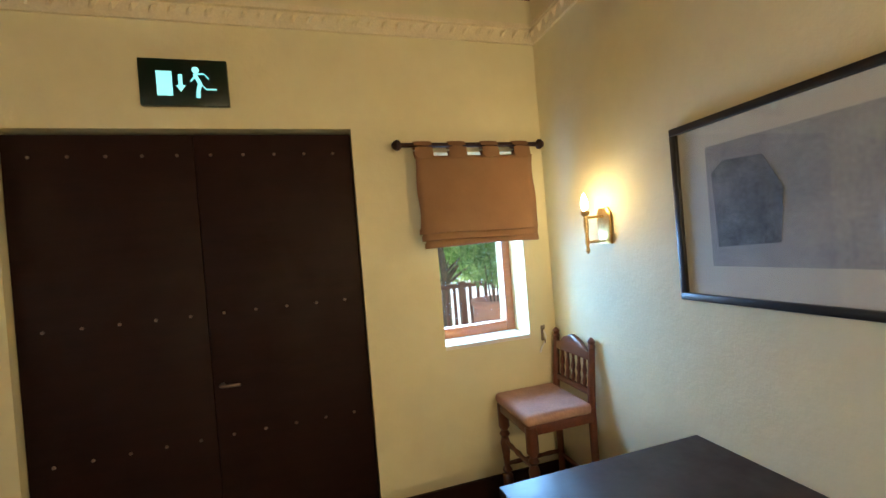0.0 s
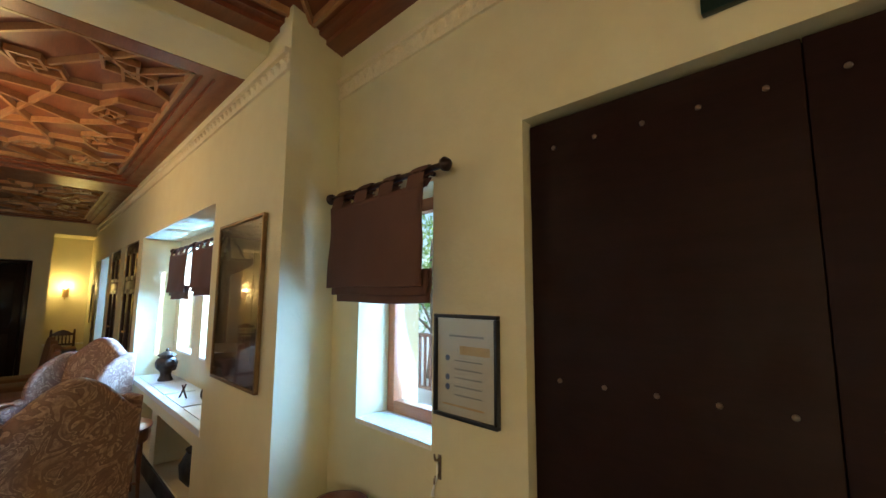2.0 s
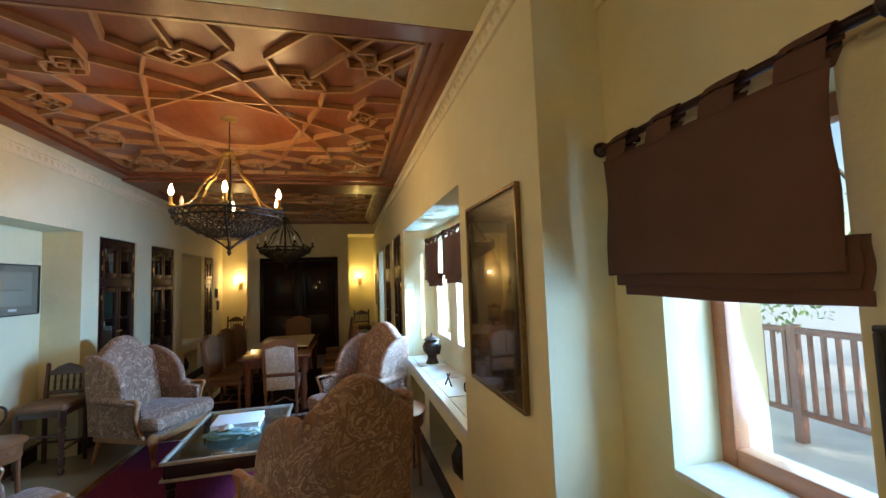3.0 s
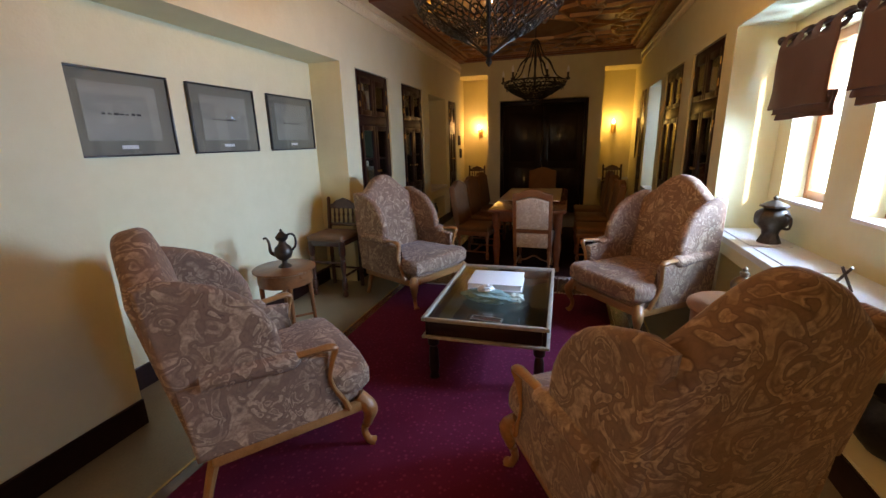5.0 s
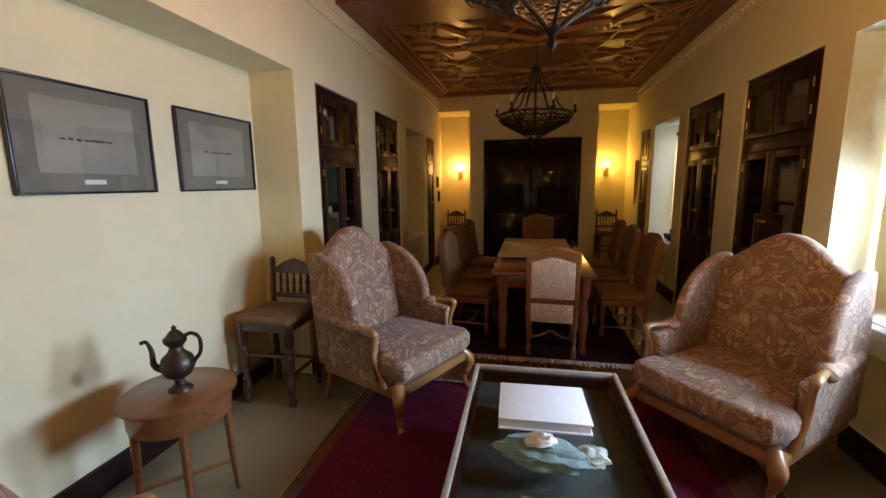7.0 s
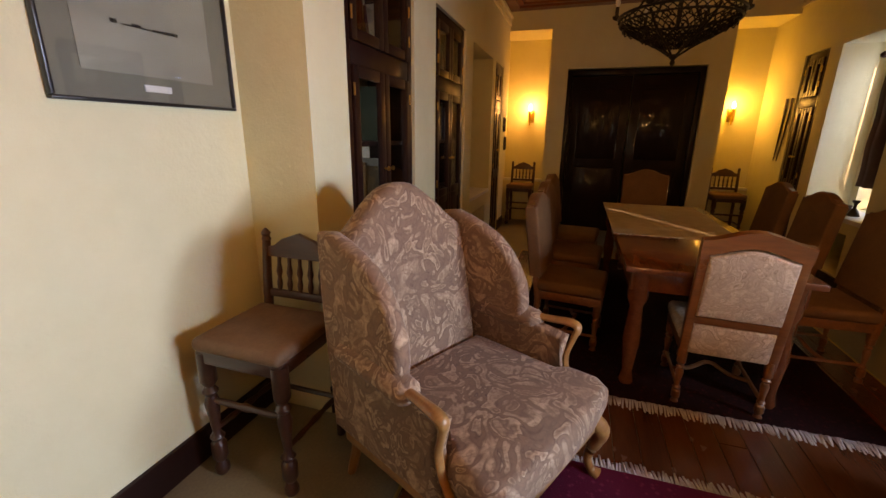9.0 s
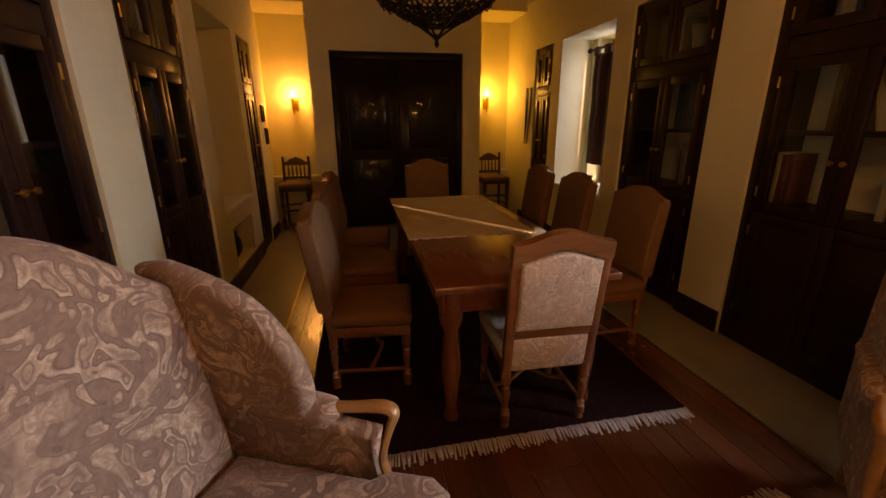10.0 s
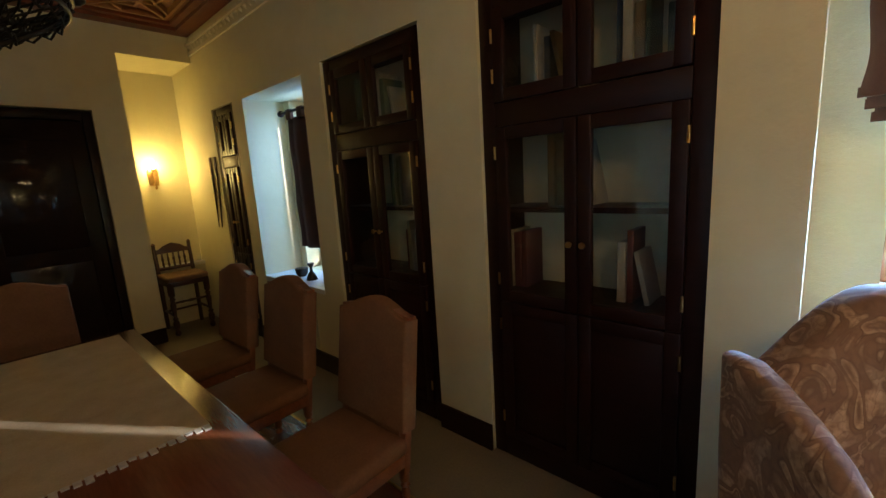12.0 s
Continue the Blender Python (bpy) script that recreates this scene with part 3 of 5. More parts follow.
window(WIN_1[0] + 0.0, WIN_1[1], 1.0, 2.2, YE + 0.21, "window_1")
window(WIN_2[0], WIN_2[1], 1.0, 2.2, YE + 0.21, "window_2")
window(*WIN_A, 1.03, 2.2, 2.95, "window_3")
window(*WIN_B, 1.03, 2.2, 2.95, "window_4")
window(*WIN_W, 0.70, 2.31, 2.97, "window_5")
for x0, x1, z in ((*WIN_1, 1.0), (*WIN_2, 1.0)):
    structure("window_sill", box(x0, YE - 0.004, z - 0.02, x1, YE + 0.21, z + 0.006, 0.004), WHITE, "white painted window sill")
for x0, x1 in (WIN_A, WIN_B):
    structure("window_sill", box(x0, 2.795, 1.01, x1, 2.95, 1.036, 0.004), WHITE, "white painted window sill")
structure("window_sill", box(NICHE[0], YN - 0.006, 0.69, NICHE[1], 2.80, 0.742, 0.006), MARBLE, "pale stone niche sill with inlaid panels")
structure("window_sill", box(NICHEW[0], YN - 0.006, 0.66, NICHEW[1], 2.80, 0.703, 0.006), MARBLE, "pale stone sill of the west window niche")
structure("window_sill", box(NICHES[0], YA, 0.68, NICHES[1], YS + 0.006, 0.722, 0.006), WHITE, "pale sill of the blind south niche")
for i in range(4):
    x = NICHE[0] + 0.12 + i * 0.62
    o = structure("sill_panel", box(x, YN + 0.06, 0.742, x + 0.56, 2.74, 0.750, 0.003), MARBLE, "thin pale stone panel on the sill")


def blind(x0, x1, z_rod, z_low, y, fabric, label, tabs=4):
    """A roman shade on a wooden pole, hung by tabs, its foot gathered in folds."""
    t = thing("roman_shade", pose((x0 + x1) / 2, y, z_rod), label, "blind", "roman shades at the windows")
    w = (x1 - x0) / 2
    pole = part("pole", tube([(-w - 0.06, 0, 0), (w + 0.06, 0, 0)], [0.014], 10, 1), DARKWOOD, t)
    for s in (-1, 1):
        part("finial", lathe([(0.012, 0), (0.03, 0.015), (0.033, 0.03), (0.02, 0.05), (0.008, 0.058)], 12, pose(s * (w + 0.055), 0, 0, 0, s * 90, 0)), DARKWOOD, pole)
        part("bracket", tube([(s * (w - 0.06), 0, 0), (s * (w - 0.06), 0.07, 0)], [0.012], 8, 1), DARKWOOD, pole)
    h = z_rod - z_low
    rng = random.Random(int(x0 * 100))

    def sheet(za, zb, y0, xo, wa, flare):
        """One hanging layer from za down to zb, its sides uneven and its hem turned under."""
        bm = bmesh.new()
        nx, nz = 18, 16
        pa, pb = rng.uniform(0, 6), rng.uniform(0, 6)
        grid = []
        for j in range(nz + 1):
            f = j / nz
            row = []
            for i in range(nx + 1):
                u = i / nx * 2 - 1
                side = abs(u) ** 5 * (0.006 * math.sin(f * 8 + (pa if u < 0 else pb)) - 0.005 * math.sin(f * 3.1)) * min(1.0, (za - zb) * 4)
                x = u * (w * wa * (1 + flare * max(0.0, f - 0.7))) + xo + (side if u > 0 else -side)
                yy = y0 - 0.010 * f * f + 0.005 * math.sin(u * 5 + f * 3 + pa) * f
                row.append(bm.verts.new((x, yy, za + (zb - za) * f + 0.004 * math.sin(u * 3 + pb) * f)))
            grid.append(row)
        grid.append([bm.verts.new((v.co.x, v.co.y + 0.010, v.co.z - 0.002)) for v in grid[-1]])
        grid.append([bm.verts.new((v.co.x, v.co.y + 0.012, v.co.z + 0.03)) for v in grid[-2]])
        for ra, rb in zip(grid, grid[1:]):
            for i in range(nx):
                bm.faces.new((ra[i], ra[i + 1], rb[i + 1], rb[i]))
        return bm
    cloth = part("cloth", sheet(-0.075, -(h - 0.078), -0.05, 0.0, 0.985, 0.05), fabric, t)
    cloth.modifiers.new("thickness", "SOLIDIFY").thickness = 0.004
    tw = 2 * w / (2 * tabs - 1)
    for k in range(tabs):
        x = -w * 0.97 + tw / 2 + k * (2 * w * 0.97 - tw) / (tabs - 1)
        tab = tube([(x, -0.05, -0.085), (x, -0.036, -0.02), (x, -0.012, 0.016), (x, 0.008, 0.016), (x, 0.018, -0.02), (x, -0.02, -0.085)], [tw * 0.5], 6, 4, 0.05)
        part("tab", tab, fabric, cloth)
    for k in range(2):
        fo = part("fold", sheet(-(h - 0.15), -(h - 0.038 + k * 0.038), -0.028 + k * 0.018, 0.012 + k * 0.014, 0.985 - k * 0.015, 0.0), fabric, cloth)
        fo.modifiers.new("thickness", "SOLIDIFY").thickness = 0.004
    return t


blind(0.955, 1.715, 2.225, 1.62, 2.725, BLINDLIT, "linen roman shade in lit-toned brown, hung by tabs on a pole")
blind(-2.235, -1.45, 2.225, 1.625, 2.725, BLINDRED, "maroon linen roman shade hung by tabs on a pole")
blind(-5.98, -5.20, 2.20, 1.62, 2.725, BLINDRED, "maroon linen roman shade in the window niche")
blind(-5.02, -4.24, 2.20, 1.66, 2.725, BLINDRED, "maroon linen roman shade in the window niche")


def cord_cleat(x, z):
    t = thing("cord_cleat", pose(x, YE, z), "small brass cleat with a blind cord below the sill", "cleat")
    part("plate", box(-0.009, -0.006, -0.05, 0.009, 0.0, 0.05, 0.002), PEWTER, t)
    part("horn", tube([(0, -0.006, 0.03), (0, -0.03, 0.035), (0.0, -0.035, 0.06)], [0.006, 0.004], 8), PEWTER, t)
    part("horn", tube([(0, -0.006, -0.03), (0, -0.03, -0.035), (0.0, -0.035, -0.06)], [0.006, 0.004], 8), PEWTER, t)
    part("cord", tube([(0.002, -0.02, 0.02), (0.01, -0.03, -0.03), (-0.02, -0.02, -0.09), (-0.03, -0.015, -0.12)], [0.005, 0.004, 0.009], 6), PAPER, t, "white cord with a tassel")


cord_cleat(-1.475, 0.93)
cord_cleat(1.755, 1.0)


def bookcase(x0, x1, h, y, s, label, seed, stock=0.5):
    """A glazed cupboard built into the wall: s is the way its doors face along y."""
    rng = random.Random(seed)
    t = thing("bookcase", pose(x0, y, 0) if s < 0 else pose(x1, y, 0, 0, 0, 180), label, "bookcase", "built-in glazed bookcases")
    w, d = x1 - x0, 0.34
    back = part("back_panel", box(0.0, d - 0.02, 0, w, d, h), CORNICE, t, "pale painted back panel")
    for x in (0, w - 0.03):
        part("side_panel", box(x, 0.03, 0, x + 0.03, d - 0.02, h), DARKWOOD, t)
    shelves = (0.55, 0.90, 1.33, 1.80, h - 0.03)
    for z in shelves:
        part("shelf", box(0.03, 0.05, z, w - 0.03, d - 0.02, z + 0.025), DARKWOOD, t)
    fr = 0.075
    for a, b, c, e in ((0, fr, 0, h), (w - fr, w, 0, h), (fr, w - fr, h - 0.07, h), (fr, w - fr, 1.74, 1.85), (fr, w - fr, 0.0, 0.12)):
        part("frame", box(a, 0.0, c, b, 0.045, e, 0.006), DARKWOOD, t)
    mid = w / 2
    for i in range(2):
        a, b = (fr, mid) if i == 0 else (mid, w - fr)
        for c, e in ((0.12, 0.88), (0.88, 1.74), (1.85, h - 0.07)):
            door = part("cupboard_door", box(a + 0.003, -0.012, c + 0.003, a + 0.06, 0.02, e - 0.003, 0.004), DARKWOOD, t)
            part("stile", box(b - 0.06, -0.012, c + 0.003, b - 0.003, 0.02, e - 0.003, 0.004), DARKWOOD, door)
            part("rail", box(a + 0.06, -0.011, c + 0.003, b - 0.06, 0.019, c + 0.06, 0.004), DARKWOOD, door)
            part("rail", box(a + 0.06, -0.011, e - 0.06, b - 0.06, 0.019, e - 0.003, 0.004), DARKWOOD, door)
            if c < 0.5:
                part("panel", box(a + 0.06, 0.0, c + 0.06, b - 0.06, 0.012, e - 0.06, 0.004), DARKWOOD, door)
            else:
                g = part("pane", box(a + 0.06, 0.004, c + 0.06, b - 0.06, 0.008, e - 0.06), GLASS, door, smooth=False)
                g.visible_shadow = False
            for z in (c + 0.12, e - 0.12):
                hx = a + 0.002 if i == 0 else b - 0.002
                part("hinge", lathe([(0.006, -0.03), (0.006, 0.03)], 8, pose(hx, -0.014, z)), BRASS, door, "brass hinge")
        part("knob", lathe([(0.006, 0), (0.006, 0.015), (0.015, 0.022), (0.012, 0.032)], 10, pose(mid + (0.03 if i else -0.03), -0.012, 1.2, 90)), BRASS, t, "brass knob")
    made = []
    for z in (0.925, 1.355, 1.825):
        x = 0.05
        top = {0.925: 1.33, 1.355: 1.80, 1.825: h - 0.03}[z]
        while x < w - 0.12:
            if rng.random() < stock:
                for _ in range(rng.randint(2, 5)):
                    bw, bh = rng.uniform(0.018, 0.04), rng.uniform(0.6, 0.85) * (top - z)
                    if x + bw > w - 0.06:
                        break
                    made.append((x, z, bw, bh, rng.uniform(0.14, 0.2), rng.choice(BOOKS), rng.choice((0, 0, 0, 0))))
                    x += bw + 0.003
                if rng.random() < 0.6 and x + 0.13 < w - 0.06:
                    bw, bh = rng.uniform(0.02, 0.035), rng.uniform(0.55, 0.7) * (top - z)
                    made.append((x + bh * 0.21, z, bw, bh, rng.uniform(0.14, 0.18), rng.choice(BOOKS), -12))
                    x += bw + bh * 0.22
                x += rng.uniform(0.03, 0.12)
            else:
                x += rng.uniform(0.06, 0.18)
    for x, z, bw, bh, bd, m, lean in made:
        b = solid("book", box(0, 0, 0, bw, bd, bh, 0.003), m, "cloth-bound book standing on a bookcase shelf", "book",
                  t.matrix_world @ pose(x, d - 0.04 - bd, z, 0, lean, 0), "books in the bookcases")
    return t


bookcase(*BKD, 2.335, YN + 0.02, -1, "dark brown glazed bookcase built into the wall, half full", 3)
bookcase(*BKC, 2.335, YN + 0.02, -1, "dark brown glazed bookcase built into the wall, half full", 5)
bookcase(*BKA, 2.33, YS - 0.02, 1, "dark brown glazed bookcase built into the wall, half full", 7)
bookcase(*BKB, 2.33, YS - 0.02, 1, "dark brown glazed bookcase built into the wall, half full", 9)
bookcase(*DRN, 2.315, YN + 0.012, -1, "narrow dark glazed cupboard built into the wall", 11, 0.3)
bookcase(*DRS, 2.295, YS - 0.012, 1, "narrow dark glazed cupboard built into the wall", 13, 0.3)

# ---- upholstered chairs ----


def arch(w, z0, z1, rise, n=14, shoulder=0.0):
    """Outline of a chair back: straight sides and a bowed top."""
    pts = [(-w * (1 - shoulder), z0), (w * (1 - shoulder), z0), (w, z0 + (z1 - z0) * 0.55)]
    for i in range(n + 1):
        u = 1 - 2 * i / n
        pts.append((u * w, z1 + rise * (0.5 + 0.5 * math.cos(u * math.pi)) ** 0.8))
    pts.append((-w, z0 + (z1 - z0) * 0.55))
    return pts


def side_plate(outline, y0, y1, soft, seg=4):
    """A padded plate of any outline (x, z): its rim is rounded towards the inside of each corner."""
    bm = bmesh.new()
    n = len(outline)
    pts = [Vector((x, z)) for x, z in outline]
    area = sum(pts[i].x * pts[(i + 1) % n].y - pts[(i + 1) % n].x * pts[i].y for i in range(n))
    inw = []
    for i in range(n):
        d1, d2 = (pts[i] - pts[i - 1]).normalized(), (pts[(i + 1) % n] - pts[i]).normalized()
        v = Vector((-(d1.y + d2.y), d1.x + d2.x))
        inw.append(v.normalized() * (1 if area > 0 else -1))
    rows = [(y0 + soft * (1 - math.cos(math.pi / 2 * k / seg)), soft * (1 - math.sin(math.pi / 2 * k / seg))) for k in range(seg + 1)]
    rows += [(y1 - soft * (1 - math.cos(math.pi / 2 * k / seg)), soft * (1 - math.sin(math.pi / 2 * k / seg))) for k in range(seg, -1, -1)]
    layers = [[bm.verts.new((p.x + w.x * s, y, p.y + w.y * s)) for p, w in zip(pts, inw)] for y, s in rows]
    for a, b in zip(layers, layers[1:]):
        for i in range(n):
            bm.faces.new((a[i], b[i], b[(i + 1) % n], a[(i + 1) % n]))
    caps = []
    for ring, y in ((layers[0], y0), (layers[-1], y1)):
        inner = [bm.verts.new((p.x + w.x * soft * 1.25, y, p.y + w.y * soft * 1.25)) for p, w in zip(pts, inw)]
        for i in range(n):
            bm.faces.new((ring[i], ring[(i + 1) % n], inner[(i + 1) % n], inner[i]))
        caps.append(bm.faces.new(inner))
    bmesh.ops.triangulate(bm, faces=caps)
    bmesh.ops.recalc_face_normals(bm, faces=bm.faces)
    return bm


def wing_chair(m, label):
    """Faces +y: humped back, wings that sweep down into a rolled pad, short wooden arms."""
    t = thing("wing_chair", m @ Matrix.Diagonal((1.05, 1.0, 1.0, 1.0)), label, "armchair", "wing chairs round the coffee table")
    tilt = Matrix.Translation((0, -0.30, 0.34)) @ Matrix.Rotation(radians(10), 4, "X") @ Matrix.Translation((0, 0.30, -0.34))
    hump = [(-0.31, 0.30), (0.31, 0.30), (0.34, 0.70)]
    for i in range(25):
        u = 1 - i / 12
        hump.append((u * 0.352, 0.985 + 0.235 * (0.5 + 0.5 * math.cos(u * math.pi)) ** 0.75))
    hump.append((-0.34, 0.70))
    part("backrest", shift(panel(hump, -0.37, -0.225, 0.05, 5, 0.022), tilt), FABRIC, t)
    cushion = [(-0.31, -0.24), (0.31, -0.24), (0.325, 0.19), (0.365, 0.235), (0.372, 0.36), (0.335, 0.415), (0.18, 0.438), (0.0, 0.445),
               (-0.18, 0.438), (-0.335, 0.415), (-0.372, 0.36), (-0.365, 0.235), (-0.325, 0.19)]
    part("seat", shift(panel(cushion, 0.335, 0.475, 0.048, 5, 0.024), Matrix(((1, 0, 0, 0), (0, 0, 1, 0), (0, 1, 0, 0), (0, 0, 0, 1)))), FABRIC, t)
    part("seat_base", box(-0.335, -0.30, 0.26, 0.335, 0.36, 0.37, 0.03, 3), FABRIC, t)
    rail = bmesh.new()
    add_box(rail, -0.355, 0.355, 0.235, 0.355, 0.39, 0.30, 0.01)
    for s in (-1, 1):
        add_box(rail, s * 0.352 - 0.018, -0.31, 0.235, s * 0.352 + 0.018, 0.355, 0.29, 0.01)
    part("seat_rail", rail, LIGHTWOOD, t, "honey-coloured carved seat rail")
    yz = Matrix(((0, 1, 0, 0), (1, 0, 0, 0), (0, 0, 1, 0), (0, 0, 0, 1)))
    for s in (-1, 1):
        side = [(-0.36, 0.285), (0.255, 0.285), (0.225, 0.36), (0.195, 0.48), (0.215, 0.60), (0.06, 0.615), (-0.39, 0.64)]
        wing = [(-0.40, 0.57), (-0.02, 0.57), (0.02, 0.63), (0.022, 0.70), (0.01, 0.78), (-0.03, 0.86), (-0.08, 0.925), (-0.14, 0.975),
                (-0.22, 1.015), (-0.31, 1.045), (-0.38, 1.062), (-0.46, 1.05), (-0.44, 0.8)]
        lean = Matrix.Translation((s * 0.345, 0, 0.55)) @ Matrix.Rotation(radians(-s * 2.5), 4, "Y") @ Matrix.Translation((-s * 0.345, 0, -0.55))
        part("side_panel", shift(side_plate(side, s * 0.352 - 0.030, s * 0.352 + 0.030, 0.022), yz), FABRIC, t)
        part("wing", shift(side_plate(wing, s * 0.345 - 0.034, s * 0.345 + 0.034, 0.030), lean @ yz), FABRIC, t)
        part("arm_pad", tube([(s * 0.352, -0.30, 0.63), (s * 0.356, -0.12, 0.628), (s * 0.360, 0.0, 0.622), (s * 0.362, 0.055, 0.618), (s * 0.362, 0.085, 0.615)],
                             [0.048, 0.053, 0.055, 0.050, 0.022], 16, 4, 0.82), FABRIC, t, "rolled fabric pad at the foot of the wing")
        part("arm_support", tube([(s * 0.366, 0.04, 0.632), (s * 0.38, 0.13, 0.638), (s * 0.392, 0.205, 0.642), (s * 0.392, 0.238, 0.626), (s * 0.384, 0.225, 0.575),
                                  (s * 0.376, 0.205, 0.49), (s * 0.372, 0.222, 0.41), (s * 0.366, 0.262, 0.335), (s * 0.36, 0.285, 0.275)],
                                 [0.020, 0.020, 0.023, 0.021, 0.016, 0.015, 0.016, 0.019, 0.021], 10, 5, 0.75), LIGHTWOOD, t, "honey-coloured serpentine arm support")
        part("leg", tube([(s * 0.325, 0.35, 0.30), (s * 0.36, 0.392, 0.235), (s * 0.355, 0.385, 0.17), (s * 0.335, 0.365, 0.10), (s * 0.342, 0.38, 0.045), (s * 0.352, 0.405, 0.022)],
                         [0.036, 0.040, 0.026, 0.017, 0.018, 0.028], 12), LIGHTWOOD, t, "honey-coloured cabriole leg")
        part("leg", tube([(s * 0.31, -0.29, 0.27), (s * 0.31, -0.33, 0.14), (s * 0.315, -0.37, 0.0)], [0.026, 0.022, 0.018], 8), LIGHTWOOD, t)
    return t


def facing(x, y, dx, dy, z=0):
    return pose(x, y, z, 0, 0, math.degrees(math.atan2(dy, dx)) - 90)


PAISLEY = "wing armchair in dusky paisley fabric"
wing_chair(facing(-3.585, -0.245, -0.77, 0.64), PAISLEY)
wing_chair(facing(-5.87, -0.295, 0.43, 0.90), PAISLEY + " beside a side chair")
wing_chair(facing(-5.63, 1.80, 0.64, -0.77), PAISLEY + " beside the window niche")
wing_chair(facing(-3.525, 1.515, -0.86, -0.50), PAISLEY + " with its back to the entry")


def turned(h, r=0.02):
    return [(r * 0.7, 0), (r * 1.15, h * 0.03), (r * 1.1, h * 0.07), (r * 0.65, h * 0.11), (r * 1.2, h * 0.15), (r * 1.2, h * 0.26), (r * 0.7, h * 0.29), (r * 1.15, h * 0.32),
            (r * 0.6, h * 0.36), (r * 0.85, h * 0.48), (r * 1.15, h * 0.60), (r * 0.75, h * 0.66), (r * 1.2, h * 0.69), (r * 0.7, h * 0.73), (r * 1.25, h * 0.77), (r * 1.25, h)]


def dining_chair(m, label, pad):
    """Faces +y: tall upholstered back in a wooden frame."""
    t = thing("dining_chair", m, label, "chair", "chairs round the dining table")
    tilt = Matrix.Translation((0, -0.2, 0.45)) @ Matrix.Rotation(radians(8), 4, "X") @ Matrix.Translation((0, 0.2, -0.45))
    frame_bm = bmesh.new()
    for s in (-1, 1):
        add_box(frame_bm, s * 0.205 - 0.022, -0.225, 0.30, s * 0.205 + 0.022, -0.185, 0.985, 0.008)
    n = 14
    for i in range(n):
        ua, ub = -0.227 + 0.454 * i / n, -0.227 + 0.454 * (i + 1) / n
        za, zb = (0.97 + 0.055 * (0.5 + 0.5 * math.cos(u / 0.227 * math.pi)) for u in (ua, ub))
        vs = [frame_bm.verts.new(p) for p in ((ua, -0.23, za - 0.05), (ub, -0.23, zb - 0.05), (ub, -0.23, zb + 0.03), (ua, -0.23, za + 0.03),
                                              (ua, -0.182, za - 0.05), (ub, -0.182, zb - 0.05), (ub, -0.182, zb + 0.03), (ua, -0.182, za + 0.03))]
        for f in ((0, 1, 2, 3), (4, 5, 6, 7), (0, 1, 5, 4), (2, 3, 7, 6), (0, 3, 7, 4), (1, 2, 6, 5)):
            frame_bm.faces.new([vs[k] for k in f])
    add_box(frame_bm, -0.19, -0.222, 0.525, 0.19, -0.188, 0.57, 0.006)
    part("back_frame", shift(frame_bm, tilt), MIDWOOD, t, "red-brown arched back frame")
    if pad is TANFAB:
        part("backrest", shift(panel(arch(0.232, 0.50, 0.985, 0.075, 12), -0.246, -0.160, 0.016, 3, 0.010), tilt), pad, t)
    else:
        part("backrest", shift(panel(arch(0.187, 0.575, 0.915, 0.045, 10), -0.238, -0.165, 0.018, 3, 0.014), tilt), pad, t)
    part("back_skirt", shift(box(-0.186, -0.226, 0.34, 0.186, -0.185, 0.522, 0.012, 2), tilt), pad, t)
    part("seat", box(-0.235, -0.205, 0.395, 0.235, 0.245, 0.475, 0.032, 4), pad, t)
    part("seat_frame", box(-0.225, -0.20, 0.34, 0.225, 0.235, 0.40, 0.008), MIDWOOD, t)
    for s in (-1, 1):
        part("leg", lathe(turned(0.35, 0.02), 12, pose(s * 0.20, 0.21, 0.0)), MIDWOOD, t)
        part("leg", lathe(turned(0.35, 0.019), 12, pose(s * 0.20, -0.19, 0.0)), MIDWOOD, t)
        part("stretcher", tube([(s * 0.2, -0.19, 0.12), (s * 0.2, 0.21, 0.12)], [0.011], 8, 1), MIDWOOD, t)
    part("stretcher", tube([(-0.2, 0.0, 0.12), (-0.1, 0.03, 0.13), (0, 0.06, 0.17), (0.1, 0.03, 0.13), (0.2, 0.0, 0.12)], [0.012], 8), MIDWOOD, t)
    return t


SCROLL = "wooden dining chair in pale scroll-patterned fabric"
TAN = "wooden dining chair in tan velvet"
dining_chair(facing(-6.88, 0.85, -1, 0.04) @ Matrix.Scale(0.955, 4), SCROLL + " at the table end", CHAIRFAB)
for x in (-7.47, -8.26, -8.98):
    dining_chair(facing(x, 1.555, 0.03, -1) @ Matrix.Scale(0.97, 4), TAN + " on the window side", TANFAB)
for x in (-7.36, -8.12, -8.88):
    dining_chair(facing(x, 0.06, 0.12, 1) @ Matrix.Scale(0.97, 4), TAN + " on the bookcase side", TANFAB)
dining_chair(facing(-9.30, 0.77, 1, 0), TAN + " before the dark doors", TANFAB)


BROWNFAB = simple("brown_seat_cloth", (0.15, 0.075, 0.04), (0.22, 0.12, 0.065), 0.8, 8)


